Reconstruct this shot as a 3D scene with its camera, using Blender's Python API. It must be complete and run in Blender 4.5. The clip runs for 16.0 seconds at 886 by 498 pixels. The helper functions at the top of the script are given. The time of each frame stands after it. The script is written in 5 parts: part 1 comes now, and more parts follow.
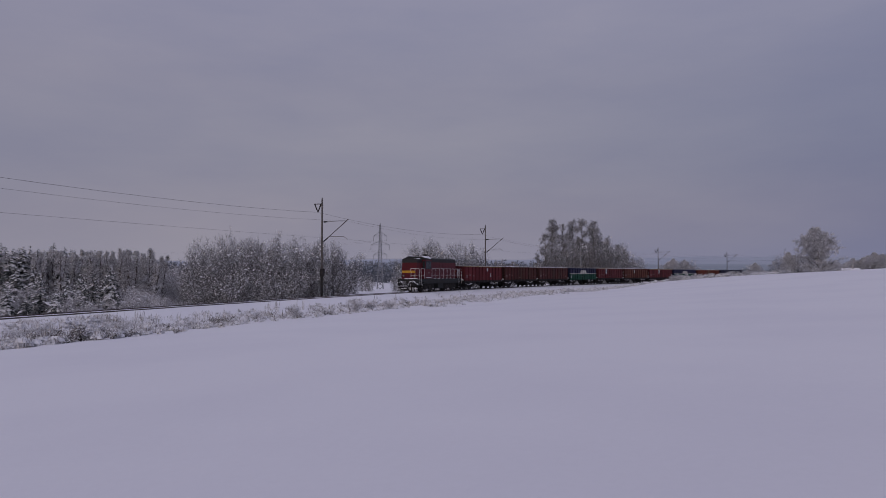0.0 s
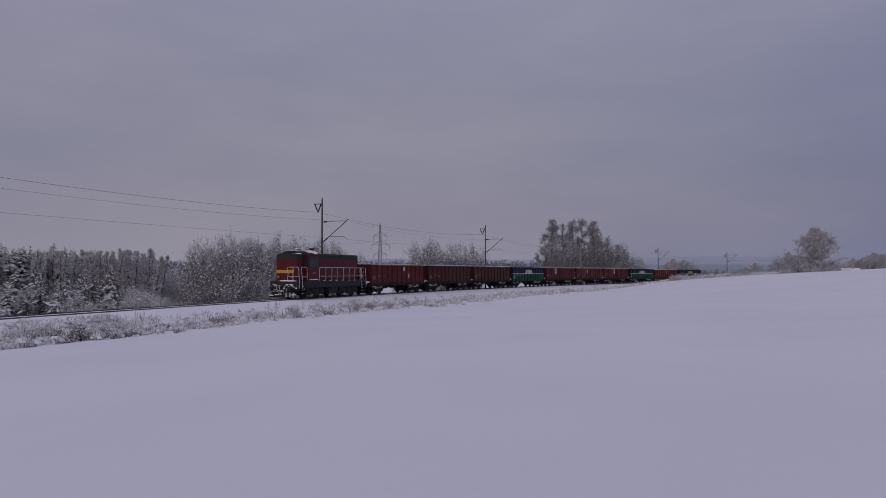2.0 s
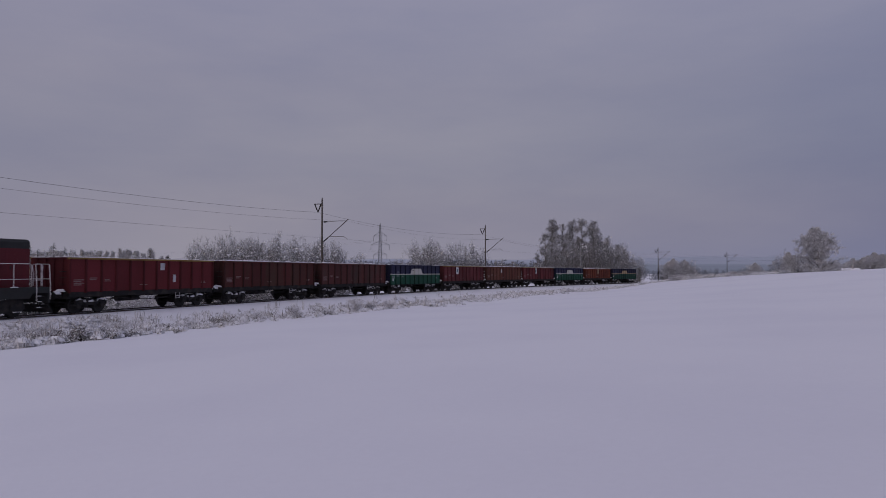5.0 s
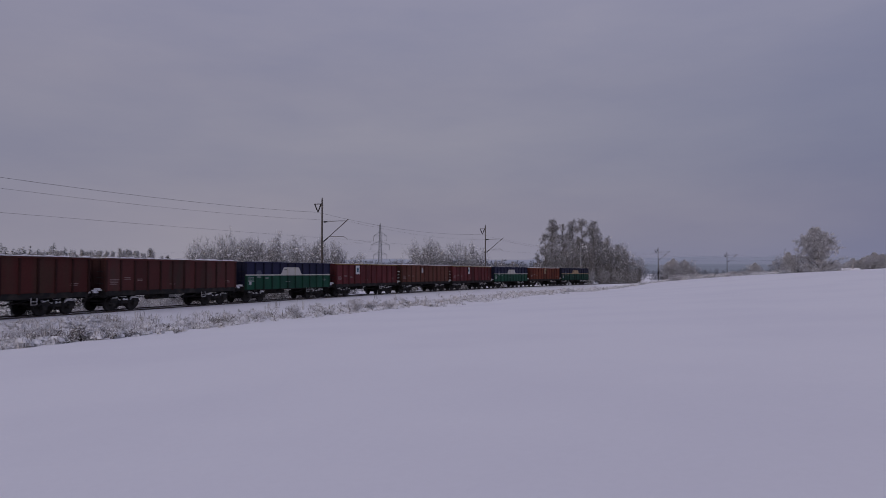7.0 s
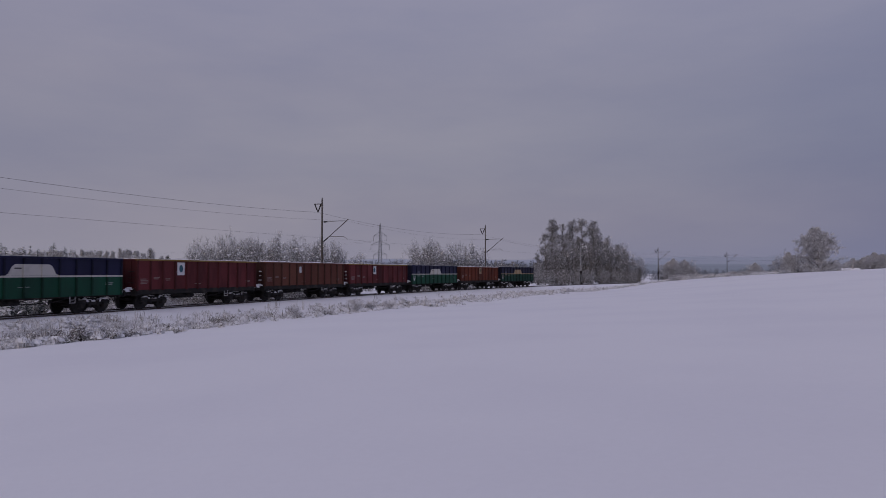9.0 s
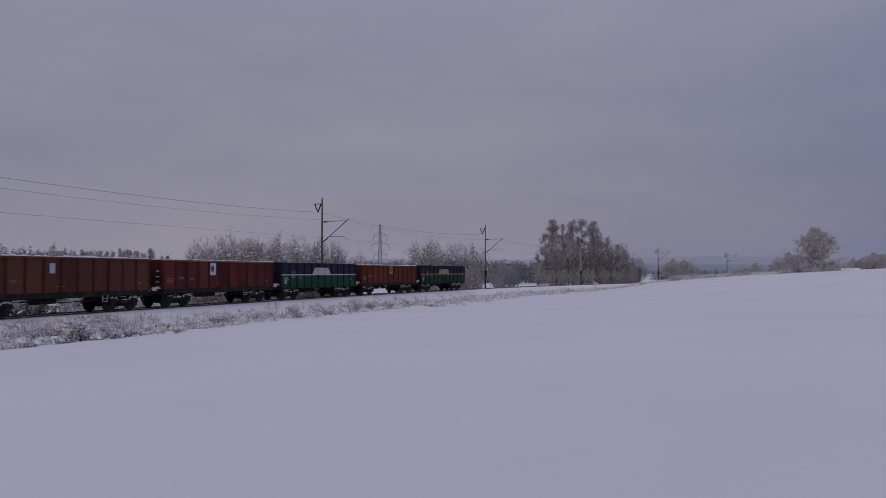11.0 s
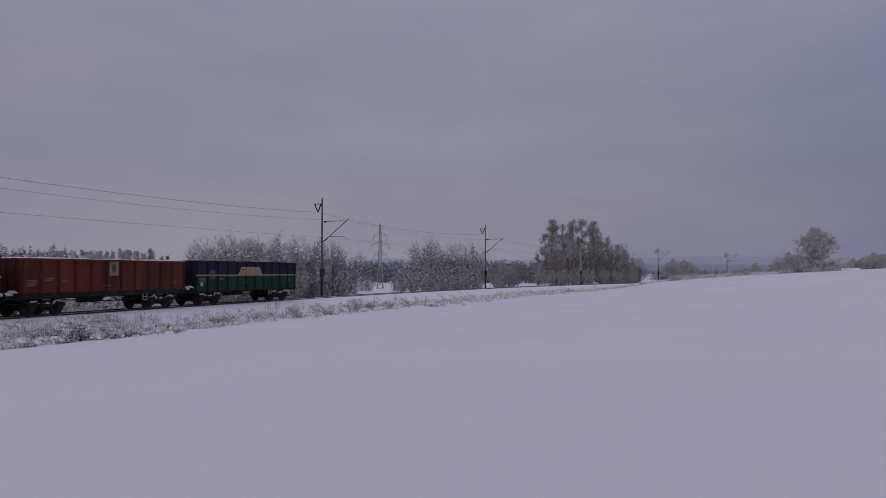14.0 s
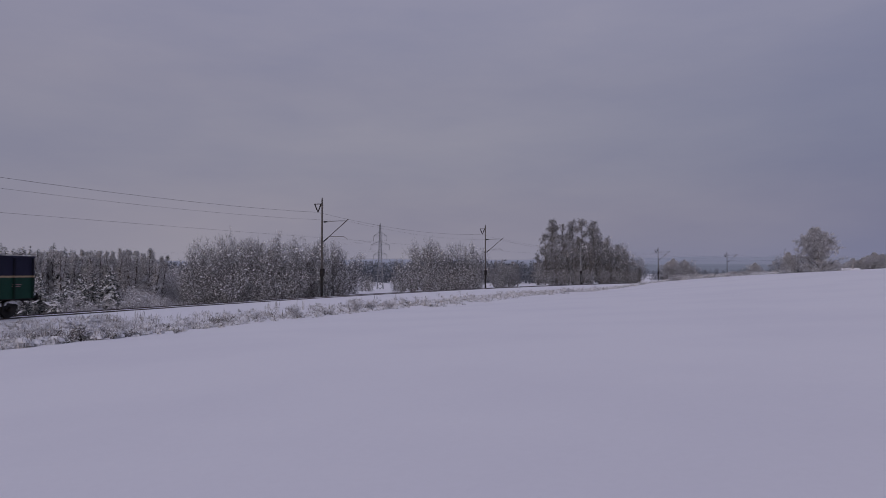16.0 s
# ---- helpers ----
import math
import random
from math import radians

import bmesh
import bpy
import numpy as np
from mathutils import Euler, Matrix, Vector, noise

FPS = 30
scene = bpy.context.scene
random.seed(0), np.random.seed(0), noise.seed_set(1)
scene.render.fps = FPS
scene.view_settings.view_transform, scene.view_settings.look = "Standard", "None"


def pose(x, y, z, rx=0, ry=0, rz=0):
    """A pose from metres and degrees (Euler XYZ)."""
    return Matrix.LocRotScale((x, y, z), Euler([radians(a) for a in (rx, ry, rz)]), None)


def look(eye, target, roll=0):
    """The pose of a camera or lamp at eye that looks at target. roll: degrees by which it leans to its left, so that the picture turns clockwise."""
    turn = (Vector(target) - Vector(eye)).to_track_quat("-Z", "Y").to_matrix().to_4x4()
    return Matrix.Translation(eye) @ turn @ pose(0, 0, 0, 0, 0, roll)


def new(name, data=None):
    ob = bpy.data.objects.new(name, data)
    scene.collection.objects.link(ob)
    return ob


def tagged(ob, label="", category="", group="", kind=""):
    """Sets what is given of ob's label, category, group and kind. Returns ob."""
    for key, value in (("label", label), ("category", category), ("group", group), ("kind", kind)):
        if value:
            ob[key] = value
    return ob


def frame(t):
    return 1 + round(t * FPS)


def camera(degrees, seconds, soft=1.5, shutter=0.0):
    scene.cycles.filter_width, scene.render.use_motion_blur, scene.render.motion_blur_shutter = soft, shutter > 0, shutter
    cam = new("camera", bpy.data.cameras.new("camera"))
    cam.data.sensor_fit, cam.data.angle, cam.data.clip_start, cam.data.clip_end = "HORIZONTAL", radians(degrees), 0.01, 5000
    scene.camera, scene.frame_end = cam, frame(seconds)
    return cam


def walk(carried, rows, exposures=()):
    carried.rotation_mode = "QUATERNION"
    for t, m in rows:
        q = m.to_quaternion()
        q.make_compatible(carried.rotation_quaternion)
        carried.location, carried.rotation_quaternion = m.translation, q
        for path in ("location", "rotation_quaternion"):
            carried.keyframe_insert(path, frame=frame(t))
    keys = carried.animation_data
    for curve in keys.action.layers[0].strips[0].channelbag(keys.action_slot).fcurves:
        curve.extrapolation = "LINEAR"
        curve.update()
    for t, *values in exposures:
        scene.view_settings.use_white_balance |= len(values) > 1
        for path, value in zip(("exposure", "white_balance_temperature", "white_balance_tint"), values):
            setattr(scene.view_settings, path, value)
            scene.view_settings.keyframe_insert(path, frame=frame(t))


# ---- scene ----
EYE = 3.6           # height of the camera over the datum
cam = camera(62.897, 16.0, soft=0.9, shutter=0.2)
VIEW = pose(0, 0, EYE, 90 + 1.611, 0, 0)
walk(cam, [(0.0, VIEW), (16.0, VIEW)], exposures=[(0.0, 0.0), (16.0, 0.0)])

# ---- world and sun ----
world = bpy.data.worlds.new("overcast_sky")
scene.world = world
world.use_nodes = True


def overcast():
    nt = world.node_tree
    nt.nodes.clear()
    N, L = nt.nodes.new, nt.links.new
    out, bg = N("ShaderNodeOutputWorld"), N("ShaderNodeBackground")
    co = N("ShaderNodeTexCoord")
    sky = N("ShaderNodeTexSky")
    sky.sky_type, sky.sun_disc = "NISHITA", False
    sky.sun_elevation, sky.sun_rotation = radians(16), radians(200)
    sky.air_density, sky.dust_density = 2.0, 4.0
    L(co.outputs["Generated"], sky.inputs["Vector"])
    sep = N("ShaderNodeSeparateXYZ")
    L(co.outputs["Generated"], sep.inputs[0])
    # deck of cloud: brighter overhead, blue-grey towards the horizon
    ramp = N("ShaderNodeValToRGB")
    ramp.color_ramp.elements[0].position, ramp.color_ramp.elements[0].color = 0.0, (0.29, 0.278, 0.345, 1)
    ramp.color_ramp.elements[1].position, ramp.color_ramp.elements[1].color = 1.0, (0.40, 0.385, 0.52, 1)
    for at_, col in ((0.045, (0.262, 0.256, 0.33, 1)), (0.13, (0.229, 0.227, 0.318, 1)), (0.24, (0.236, 0.226, 0.318, 1)), (0.36, (0.265, 0.252, 0.35, 1))):
        el = ramp.color_ramp.elements.new(at_)
        el.color = col
    L(sep.outputs["Z"], ramp.inputs["Fac"])
    # streaks of cloud, drawn out along the horizon
    mp = N("ShaderNodeMapping")
    mp.inputs["Scale"].default_value = (1.5, 1.5, 5.5)
    mp.inputs["Rotation"].default_value = (0, radians(5), 0)
    L(co.outputs["Generated"], mp.inputs["Vector"])
    nz = N("ShaderNodeTexNoise")
    nz.inputs["Scale"].default_value, nz.inputs["Detail"].default_value, nz.inputs["Roughness"].default_value = 1.7, 6.0, 0.55
    L(mp.outputs[0], nz.inputs["Vector"])
    r2 = N("ShaderNodeValToRGB")
    r2.color_ramp.elements[0].position, r2.color_ramp.elements[0].color = 0.30, (0.86, 0.88, 0.95, 1)
    r2.color_ramp.elements[1].position, r2.color_ramp.elements[1].color = 0.70, (1.07, 1.055, 1.03, 1)
    L(nz.outputs["Fac"], r2.inputs["Fac"])
    mul = N("ShaderNodeMix")
    mul.data_type, mul.blend_type = "RGBA", "MULTIPLY"
    mul.inputs["Factor"].default_value = 1.0
    # a bluer bank of cloud low over the valley
    far = N("ShaderNodeMapRange")
    far.interpolation_type = "SMOOTHSTEP"
    far.inputs["From Min"].default_value, far.inputs["From Max"].default_value = -0.1, 0.75
    L(sep.outputs["X"], far.inputs["Value"])
    bank = N("ShaderNodeMix")
    bank.data_type, bank.blend_type = "RGBA", "MULTIPLY"
    bank.inputs["B"].default_value = (0.60, 0.67, 0.87, 1)
    low = N("ShaderNodeMapRange")
    low.inputs["From Min"].default_value, low.inputs["From Max"].default_value = 0.03, 0.42
    low.inputs["To Min"].default_value, low.inputs["To Max"].default_value = 1.0, 0.45
    L(sep.outputs["Z"], low.inputs["Value"])
    both = N("ShaderNodeMath")
    both.operation = "MULTIPLY"
    L(far.outputs[0], both.inputs[0])
    L(low.outputs[0], both.inputs[1])
    L(both.outputs[0], bank.inputs["Factor"])
    L(ramp.outputs["Color"], bank.inputs["A"])
    L(bank.outputs["Result"], mul.inputs["A"])
    L(r2.outputs["Color"], mul.inputs["B"])
    thin = N("ShaderNodeMix")
    thin.data_type, thin.blend_type = "RGBA", "ADD"
    thin.inputs["Factor"].default_value = 0.012
    L(mul.outputs["Result"], thin.inputs["A"])
    L(sky.outputs["Color"], thin.inputs["B"])
    L(thin.outputs["Result"], bg.inputs["Color"])
    bg.inputs["Strength"].default_value = 0.95
    L(bg.outputs[0], out.inputs["Surface"])


overcast()
sun_data = bpy.data.lights.new("sun", "SUN")
sun_data.energy, sun_data.angle, sun_data.color = 0.36, radians(40), (1.0, 0.93, 0.9)
sun = new("sun", sun_data)
sun.matrix_world = look((-60, -200, 110), (0, 0, 0))

# ---- materials ----


def material(name, color, rough=0.7, metal=0.0, var=0.25, scale=3.0, fine=40.0, bump=0.15, depth=0.01, tint=None, stretch=(1, 1, 1), obj_var=0.0, patch=0.45, spec=0.3):
    """A worn surface: patches of a second tint at one scale, grain at another, fine relief."""
    m = bpy.data.materials.new(name)
    m.use_nodes = True
    nt = m.node_tree
    N, L = nt.nodes.new, nt.links.new
    bs = nt.nodes["Principled BSDF"]
    bs.inputs["Roughness"].default_value, bs.inputs["Metallic"].default_value = rough, metal
    bs.inputs["Specular IOR Level"].default_value = spec
    co, mp = N("ShaderNodeTexCoord"), N("ShaderNodeMapping")
    mp.inputs["Scale"].default_value = stretch
    L(co.outputs["Object"], mp.inputs["Vector"])
    n1, n2 = N("ShaderNodeTexNoise"), N("ShaderNodeTexNoise")
    n1.inputs["Scale"].default_value, n1.inputs["Detail"].default_value = scale, 5
    n2.inputs["Scale"].default_value, n2.inputs["Detail"].default_value = fine, 3
    L(mp.outputs[0], n1.inputs["Vector"])
    L(mp.outputs[0], n2.inputs["Vector"])
    rp = N("ShaderNodeValToRGB")
    rp.color_ramp.elements[0].position, rp.color_ramp.elements[1].position = patch, patch + 0.22
    dark = tint if tint else tuple(c * (1 - var) for c in color)
    rp.color_ramp.elements[0].color, rp.color_ramp.elements[1].color = (*color, 1), (*dark, 1)
    L(n1.outputs["Fac"], rp.inputs["Fac"])
    mx = N("ShaderNodeMix")
    mx.data_type, mx.blend_type = "RGBA", "MULTIPLY"
    mx.inputs["Factor"].default_value = 1.0
    g = N("ShaderNodeMapRange")
    g.inputs["To Min"].default_value, g.inputs["To Max"].default_value = 1 - var * 0.6, 1 + var * 0.6
    L(n2.outputs["Fac"], g.inputs["Value"])
    L(rp.outputs["Color"], mx.inputs["A"])
    L(g.outputs[0], mx.inputs["B"])
    last = mx.outputs["Result"]
    if obj_var:
        oi, g2, m2 = N("ShaderNodeObjectInfo"), N("ShaderNodeMapRange"), N("ShaderNodeMix")
        m2.data_type, m2.blend_type = "RGBA", "MULTIPLY"
        m2.inputs["Factor"].default_value = 1.0
        g2.inputs["To Min"].default_value, g2.inputs["To Max"].default_value = 1 - obj_var, 1 + obj_var
        L(oi.outputs["Random"], g2.inputs["Value"])
        L(last, m2.inputs["A"])
        L(g2.outputs[0], m2.inputs["B"])
        last = m2.outputs["Result"]
    L(last, bs.inputs["Base Color"])
    if bump:
        b = N("ShaderNodeBump")
        b.inputs["Strength"].default_value, b.inputs["Distance"].default_value = bump, depth
        L(n2.outputs["Fac"], b.inputs["Height"])
        L(b.outputs[0], bs.inputs["Normal"])
    return m


SNOW = material("snow", (0.86, 0.86, 0.88), rough=0.85, var=0.03, scale=0.12, fine=9.0, bump=0.22, depth=0.02, tint=(0.82, 0.82, 0.85), spec=0.1)
SNOW_CLUMP = material("settled_snow", (0.85, 0.85, 0.87), rough=0.85, var=0.06, scale=3, fine=14, bump=0.5, depth=0.03, spec=0.1)
STEEL = material("rail_steel", (0.10, 0.085, 0.08), rough=0.5, metal=0.6, var=0.3, scale=2, fine=30, tint=(0.09, 0.055, 0.04))
DARK = material("grimy_underframe", (0.027, 0.0265, 0.027), rough=0.85, var=0.4, scale=2.5, fine=30, tint=(0.05, 0.044, 0.04), spec=0.08)
WHEEL = material("wheel_steel", (0.027, 0.0255, 0.0245), rough=0.7, metal=0.1, var=0.4, scale=4, fine=30)
CONCRETE = material("mast_steel", (0.125, 0.118, 0.112), rough=0.8, metal=0.1, var=0.35, scale=1.2, fine=20, tint=(0.13, 0.11, 0.10))
WIRE = material("wire_copper", (0.06, 0.06, 0.065), rough=0.6, metal=0.3, var=0.2)
GALV = material("galvanised_lattice", (0.28, 0.29, 0.31), rough=0.8, metal=0.0, var=0.2)

# ---- geometry helpers ----


def box(bm, x0, x1, y0, y1, z0, z1, mat=0):
    v = [bm.verts.new((x, y, z)) for x in (x0, x1) for y in (y0, y1) for z in (z0, z1)]
    for q in ((0, 1, 3, 2), (4, 6, 7, 5), (0, 4, 5, 1), (2, 3, 7, 6), (0, 2, 6, 4), (1, 5, 7, 3)):
        bm.faces.new([v[i] for i in q]).material_index = mat


def tube(bm, pts, radii, n=6, mat=0, cap=True):
    """A round bar through the points."""
    pts = [Vector(q) for q in pts]
    if not hasattr(radii, "__len__"):
        radii = [radii] * len(pts)
    rings = []
    for i, q in enumerate(pts):
        ax = (pts[min(i + 1, len(pts) - 1)] - pts[max(i - 1, 0)]).normalized()
        side = ax.cross(Vector((0, 0, 1)) if abs(ax.z) < 0.9 else Vector((1, 0, 0))).normalized()
        up = side.cross(ax)
        rings.append([bm.verts.new(q + radii[i] * (math.cos(k * math.tau / n) * side + math.sin(k * math.tau / n) * up)) for k in range(n)])
    for a, b in zip(rings, rings[1:]):
        for k in range(n):
            f = bm.faces.new((a[k], a[(k + 1) % n], b[(k + 1) % n], b[k]))
            f.material_index, f.smooth = mat, True
    if cap:
        bm.faces.new(rings[0][::-1]).material_index = mat
        bm.faces.new(rings[-1]).material_index = mat


def prism(bm, outline, axis, a, b, mat=0):
    """An outline (pairs) drawn out along an axis 0, 1 or 2 from a to b."""
    def put(u, v, w):
        return ((w, u, v), (u, w, v), (u, v, w))[axis]
    lo = [bm.verts.new(put(u, v, a)) for u, v in outline]
    hi = [bm.verts.new(put(u, v, b)) for u, v in outline]
    n = len(outline)
    for i in range(n):
        bm.faces.new((lo[i], lo[(i + 1) % n], hi[(i + 1) % n], hi[i])).material_index = mat
    bm.faces.new(lo[::-1]).material_index = mat
    bm.faces.new(hi).material_index = mat


def mesh_of(name, bm, mats, smooth=False):
    bmesh.ops.recalc_face_normals(bm, faces=bm.faces)
    me = bpy.data.meshes.new(name)
    bm.to_mesh(me)
    bm.free()
    for m in (mats if isinstance(mats, (list, tuple)) else [mats]):
        me.materials.append(m)
    if smooth:
        for f in me.polygons:
            f.use_smooth = True
    return me


def part(name, bm, mats, parent=None, label="", at=None, smooth=False):
    ob = new(name, mesh_of(name, bm, mats, smooth))
    ob.parent = parent
    if at is not None:
        ob.matrix_basis = at
    return tagged(ob, label)


def soup(name, verts, faces, mats, index=None, smooth=False):
    me = bpy.data.meshes.new(name)
    me.from_pydata(verts, [], faces)
    for m in mats:
        me.materials.append(m)
    if index is not None:
        me.polygons.foreach_set("material_index", np.asarray(index, dtype=np.int32))
    if smooth:
        me.polygons.foreach_set("use_smooth", np.ones(len(faces), dtype=bool))
    me.update()
    return me


# ---- the line: a long curve, falling gently away ----
STEP = 2.0
STN = np.arange(-500.0, 900.0 + STEP, STEP)


def line_tables():
    s = np.clip(STN, -90, 340) / 100
    head = HEAD
    x = np.concatenate([[0], np.cumsum(np.cos((head[1:] + head[:-1]) / 2)) * STEP])
    y = np.concatenate([[0], np.cumsum(np.sin((head[1:] + head[:-1]) / 2)) * STEP])
    i0 = int(np.argmin(np.abs(STN)))
    return x - x[i0] + P_X0, y - y[i0] + P_Y0, EYE + P_Z0 + P_G * s + P_G2 * s ** 2


P_X0, P_Y0, P_TH, P_K1, P_K2, P_Z0, P_G, P_G2 = -25.36441, 31.11922, 1.26725, -0.19803, -0.02757, -2.48406, -0.34909, -0.03832
HEAD = P_TH + P_K1 * np.clip(STN, -90, 340) / 100 + P_K2 * (np.clip(STN, -90, 340) / 100) ** 2
LX, LY, LZ = line_tables()


def on_line(s, d=0.0, h=0.0):
    """The point at station s, d metres towards the field and h over the rails."""
    a = np.interp(s, STN, HEAD)
    return Vector((float(np.interp(s, STN, LX) + d * np.sin(a)), float(np.interp(s, STN, LY) - d * np.cos(a)), float(np.interp(s, STN, LZ) + h)))


def to_line(x, y):
    """Station and distance towards the field of plan points (arrays)."""
    s, d = np.empty_like(x), np.empty_like(x)
    for i in range(0, len(x), 4000):
        q = slice(i, i + 4000)
        k = np.argmin((x[q, None] - LX) ** 2 + (y[q, None] - LY) ** 2, axis=1)
        dx, dy = x[q] - LX[k], y[q] - LY[k]
        s[q] = STN[k] + dx * np.cos(HEAD[k]) + dy * np.sin(HEAD[k])
        d[q] = dx * np.sin(HEAD[k]) - dy * np.cos(HEAD[k])
    return s, d


def smooth01(t):
    t = np.clip(t, 0, 1)
    return t * t * (3 - 2 * t)


def ripple(x, y):
    return (np.sin(x * 0.31 + 1.3) * np.cos(y * 0.27 - 0.4) + 0.6 * np.sin(x * 0.73 - y * 0.55) + 0.35 * np.sin(x * 1.7 + y * 1.3)) / 2


def land(x, y):
    """Height of the snow over the datum."""
    x, y = np.asarray(x, float), np.asarray(y, float)
    s, d = to_line(x.ravel(), y.ravel())
    s, d = s.reshape(x.shape), d.reshape(x.shape)
    rail = np.interp(s, STN, LZ) - EYE
    xc, yc = np.clip(x, -80, 62), np.clip(y, -60, 400)
    field = -1.6 + 0.0385 * xc - 0.027 * yc + 0.0006 * xc * np.abs(xc) * (xc > 0)
    w = np.maximum(0, (x - 61) * 0.971 + (y - 100) * 0.241 + CREST_W)
    field = field - np.minimum(CREST_K * w * w, 0.4 * w) + 0.008 * ripple(x * 0.4, y * 0.4)
    field = field + 0.4 * np.exp(-((x - 50) ** 2 / 120 + (y - 128) ** 2 / 900))
    field = np.maximum(field, -3.4 - 2.5 * smooth01((w - 70) / 160) + 0.4 * ripple(x * 0.05, y * 0.05))
    verge = rail - 0.78 + 0.13 * ripple(x * 1.3, y * 1.3)
    near = verge + (field - verge) * smooth01((d - 6.0) / 5.0)
    dist = np.hypot(x, y)
    deep = -10.3 - 1.5 * smooth01((dist - 300) / 500) - 3 * smooth01((dist - 900) / 2000) + 0.4 * ripple(x * 0.03, y * 0.03)
    far = rail - 0.85 + (deep - rail + 0.85) * smooth01((-d - 5) / 200)
    far = far - 3.0 * smooth01((75 - s) / 50) * smooth01((-d - 4) / 13) * smooth01((d + 230) / 180)
    z = np.where(d > 0, near, far)
    core = smooth01((4.6 - np.abs(d)) / 1.5)
    return z + (rail - 0.9 - z) * core + EYE


CREST_W, CREST_K = 8.0, 0.003

# ---- ground ----


def ground_mesh():
    az = np.radians(np.concatenate([np.arange(-180, -44, 6.0), np.arange(-42, 42, 0.2), np.arange(42, 180, 6.0)]))
    rad = np.concatenate([[0.0], 1.0 * 1.0295 ** np.arange(0, 288)])
    A, R_ = np.meshgrid(az, rad)
    X, Y = R_ * np.sin(A), R_ * np.cos(A)
    Z = land(X, Y)
    na, nr = len(az), len(rad)
    verts = np.stack([X, Y, Z], -1).reshape(-1, 3)
    i, j = np.meshgrid(np.arange(nr - 1), np.arange(na), indexing="ij")
    j2 = (j + 1) % na
    quads = np.stack([i * na + j, i * na + j2, (i + 1) * na + j2, (i + 1) * na + j], -1)[1:].reshape(-1, 4)
    tris = [(int(na + k), int(na + (k + 1) % na), 0) for k in range(na)]
    me = soup("ground", verts.tolist(), [tuple(q[::-1]) for q in quads.tolist()] + tris, [SNOW], smooth=True)
    return me


tagged(new("ground", ground_mesh()), "smooth snow-covered field sloping down to a railway cutting", "ground", kind="structure")


def sweep(name, outline, mats, s0, s1, step=2.0, d0=0.0, wobble=0.0, closed=True):
    """A cross-section (distance, height) drawn along the line."""
    verts, faces = [], []
    st = np.arange(s0, s1 + step / 2, step)
    n = len(outline)
    rnd = random.Random(4)
    for s in st:
        for d, h in outline:
            verts.append(tuple(on_line(s, d0 + d + wobble * 2 * (rnd.random() - 0.5), h + wobble * (rnd.random() - 0.5))))
    m = n if closed else n - 1
    for i in range(len(st) - 1):
        for k in range(m):
            faces.append((i * n + k, (i + 1) * n + k, (i + 1) * n + (k + 1) % n, i * n + (k + 1) % n))
    return soup(name, verts, faces, mats, smooth=not closed)


BED = [(-5.2, -1.3), (-4.0, -0.75), (-2.9, -0.28), (-1.7, -0.12), (-0.83, -0.07), (-0.66, -0.07), (0, -0.03), (0.66, -0.07), (0.83, -0.07), (1.6, -0.09), (2.5, -0.2), (3.3, -0.42), (4.3, -0.72), (5.6, -1.25)]
tagged(new("track_bed", sweep("track_bed", BED, [SNOW], -60, 420, 1.0, wobble=0.02, closed=False)), "snow-covered ballast bed of a single railway track", "track bed", kind="structure")
RAIL = [(-0.036, 0.0), (-0.036, -0.04), (-0.01, -0.05), (-0.01, -0.14), (-0.07, -0.17), (0.07, -0.17), (0.01, -0.14), (0.01, -0.05), (0.036, -0.04), (0.036, 0.0)]
for side in (-0.755, 0.755):
    tagged(new("rail", sweep("rail", RAIL, [STEEL], -60, 420, 2.0, d0=side)), "dark steel running rail half buried in snow", "rail", "rails of the track", "structure")


# ---- the train ----
WAGON_RED = material("faded_red_paint", (0.122, 0.021, 0.025), rough=0.7, var=0.5, scale=0.9, fine=26, tint=(0.105, 0.018, 0.02), stretch=(1, 1, 0.35), spec=0.15, obj_var=0.2)
WAGON_BROWN = material("brown_oxide_paint", (0.075, 0.02, 0.018), rough=0.7, var=0.5, scale=1.0, fine=26, tint=(0.06, 0.03, 0.022), stretch=(1, 1, 0.35), spec=0.15, obj_var=0.2)
WAGON_RUST = material("rusty_red_paint", (0.08, 0.026, 0.024), rough=0.7, var=0.5, scale=1.1, fine=26, tint=(0.058, 0.036, 0.03), stretch=(1, 1, 0.35), spec=0.15, patch=0.48, obj_var=0.2)
WAGON_MAROON = material("maroon_paint", (0.113, 0.025, 0.028), rough=0.65, var=0.5, scale=0.8, fine=26, stretch=(1, 1, 0.35), spec=0.15, obj_var=0.2)
WAGON_TAN = material("weathered_rust_brown_paint", (0.115, 0.046, 0.032), rough=0.75, var=0.5, scale=1.1, fine=26, tint=(0.11, 0.035, 0.027), stretch=(1, 1, 0.35), spec=0.15, obj_var=0.2)
WAGON_ORANGE = material("orange_rust_paint", (0.14, 0.038, 0.021), rough=0.75, var=0.5, scale=1.1, fine=26, tint=(0.075, 0.026, 0.019), stretch=(1, 1, 0.35), spec=0.15, obj_var=0.2)
BLUE = material("navy_paint", (0.016, 0.017, 0.05), rough=0.5, var=0.25, scale=0.8, fine=26, stretch=(1, 1, 0.35), spec=0.15, obj_var=0.12)
GREEN = material("bottle_green_paint", (0.010, 0.064, 0.038), rough=0.6, var=0.3, scale=0.8, fine=26, tint=(0.011, 0.048, 0.032), stretch=(1, 1, 0.35), spec=0.15, obj_var=0.12)
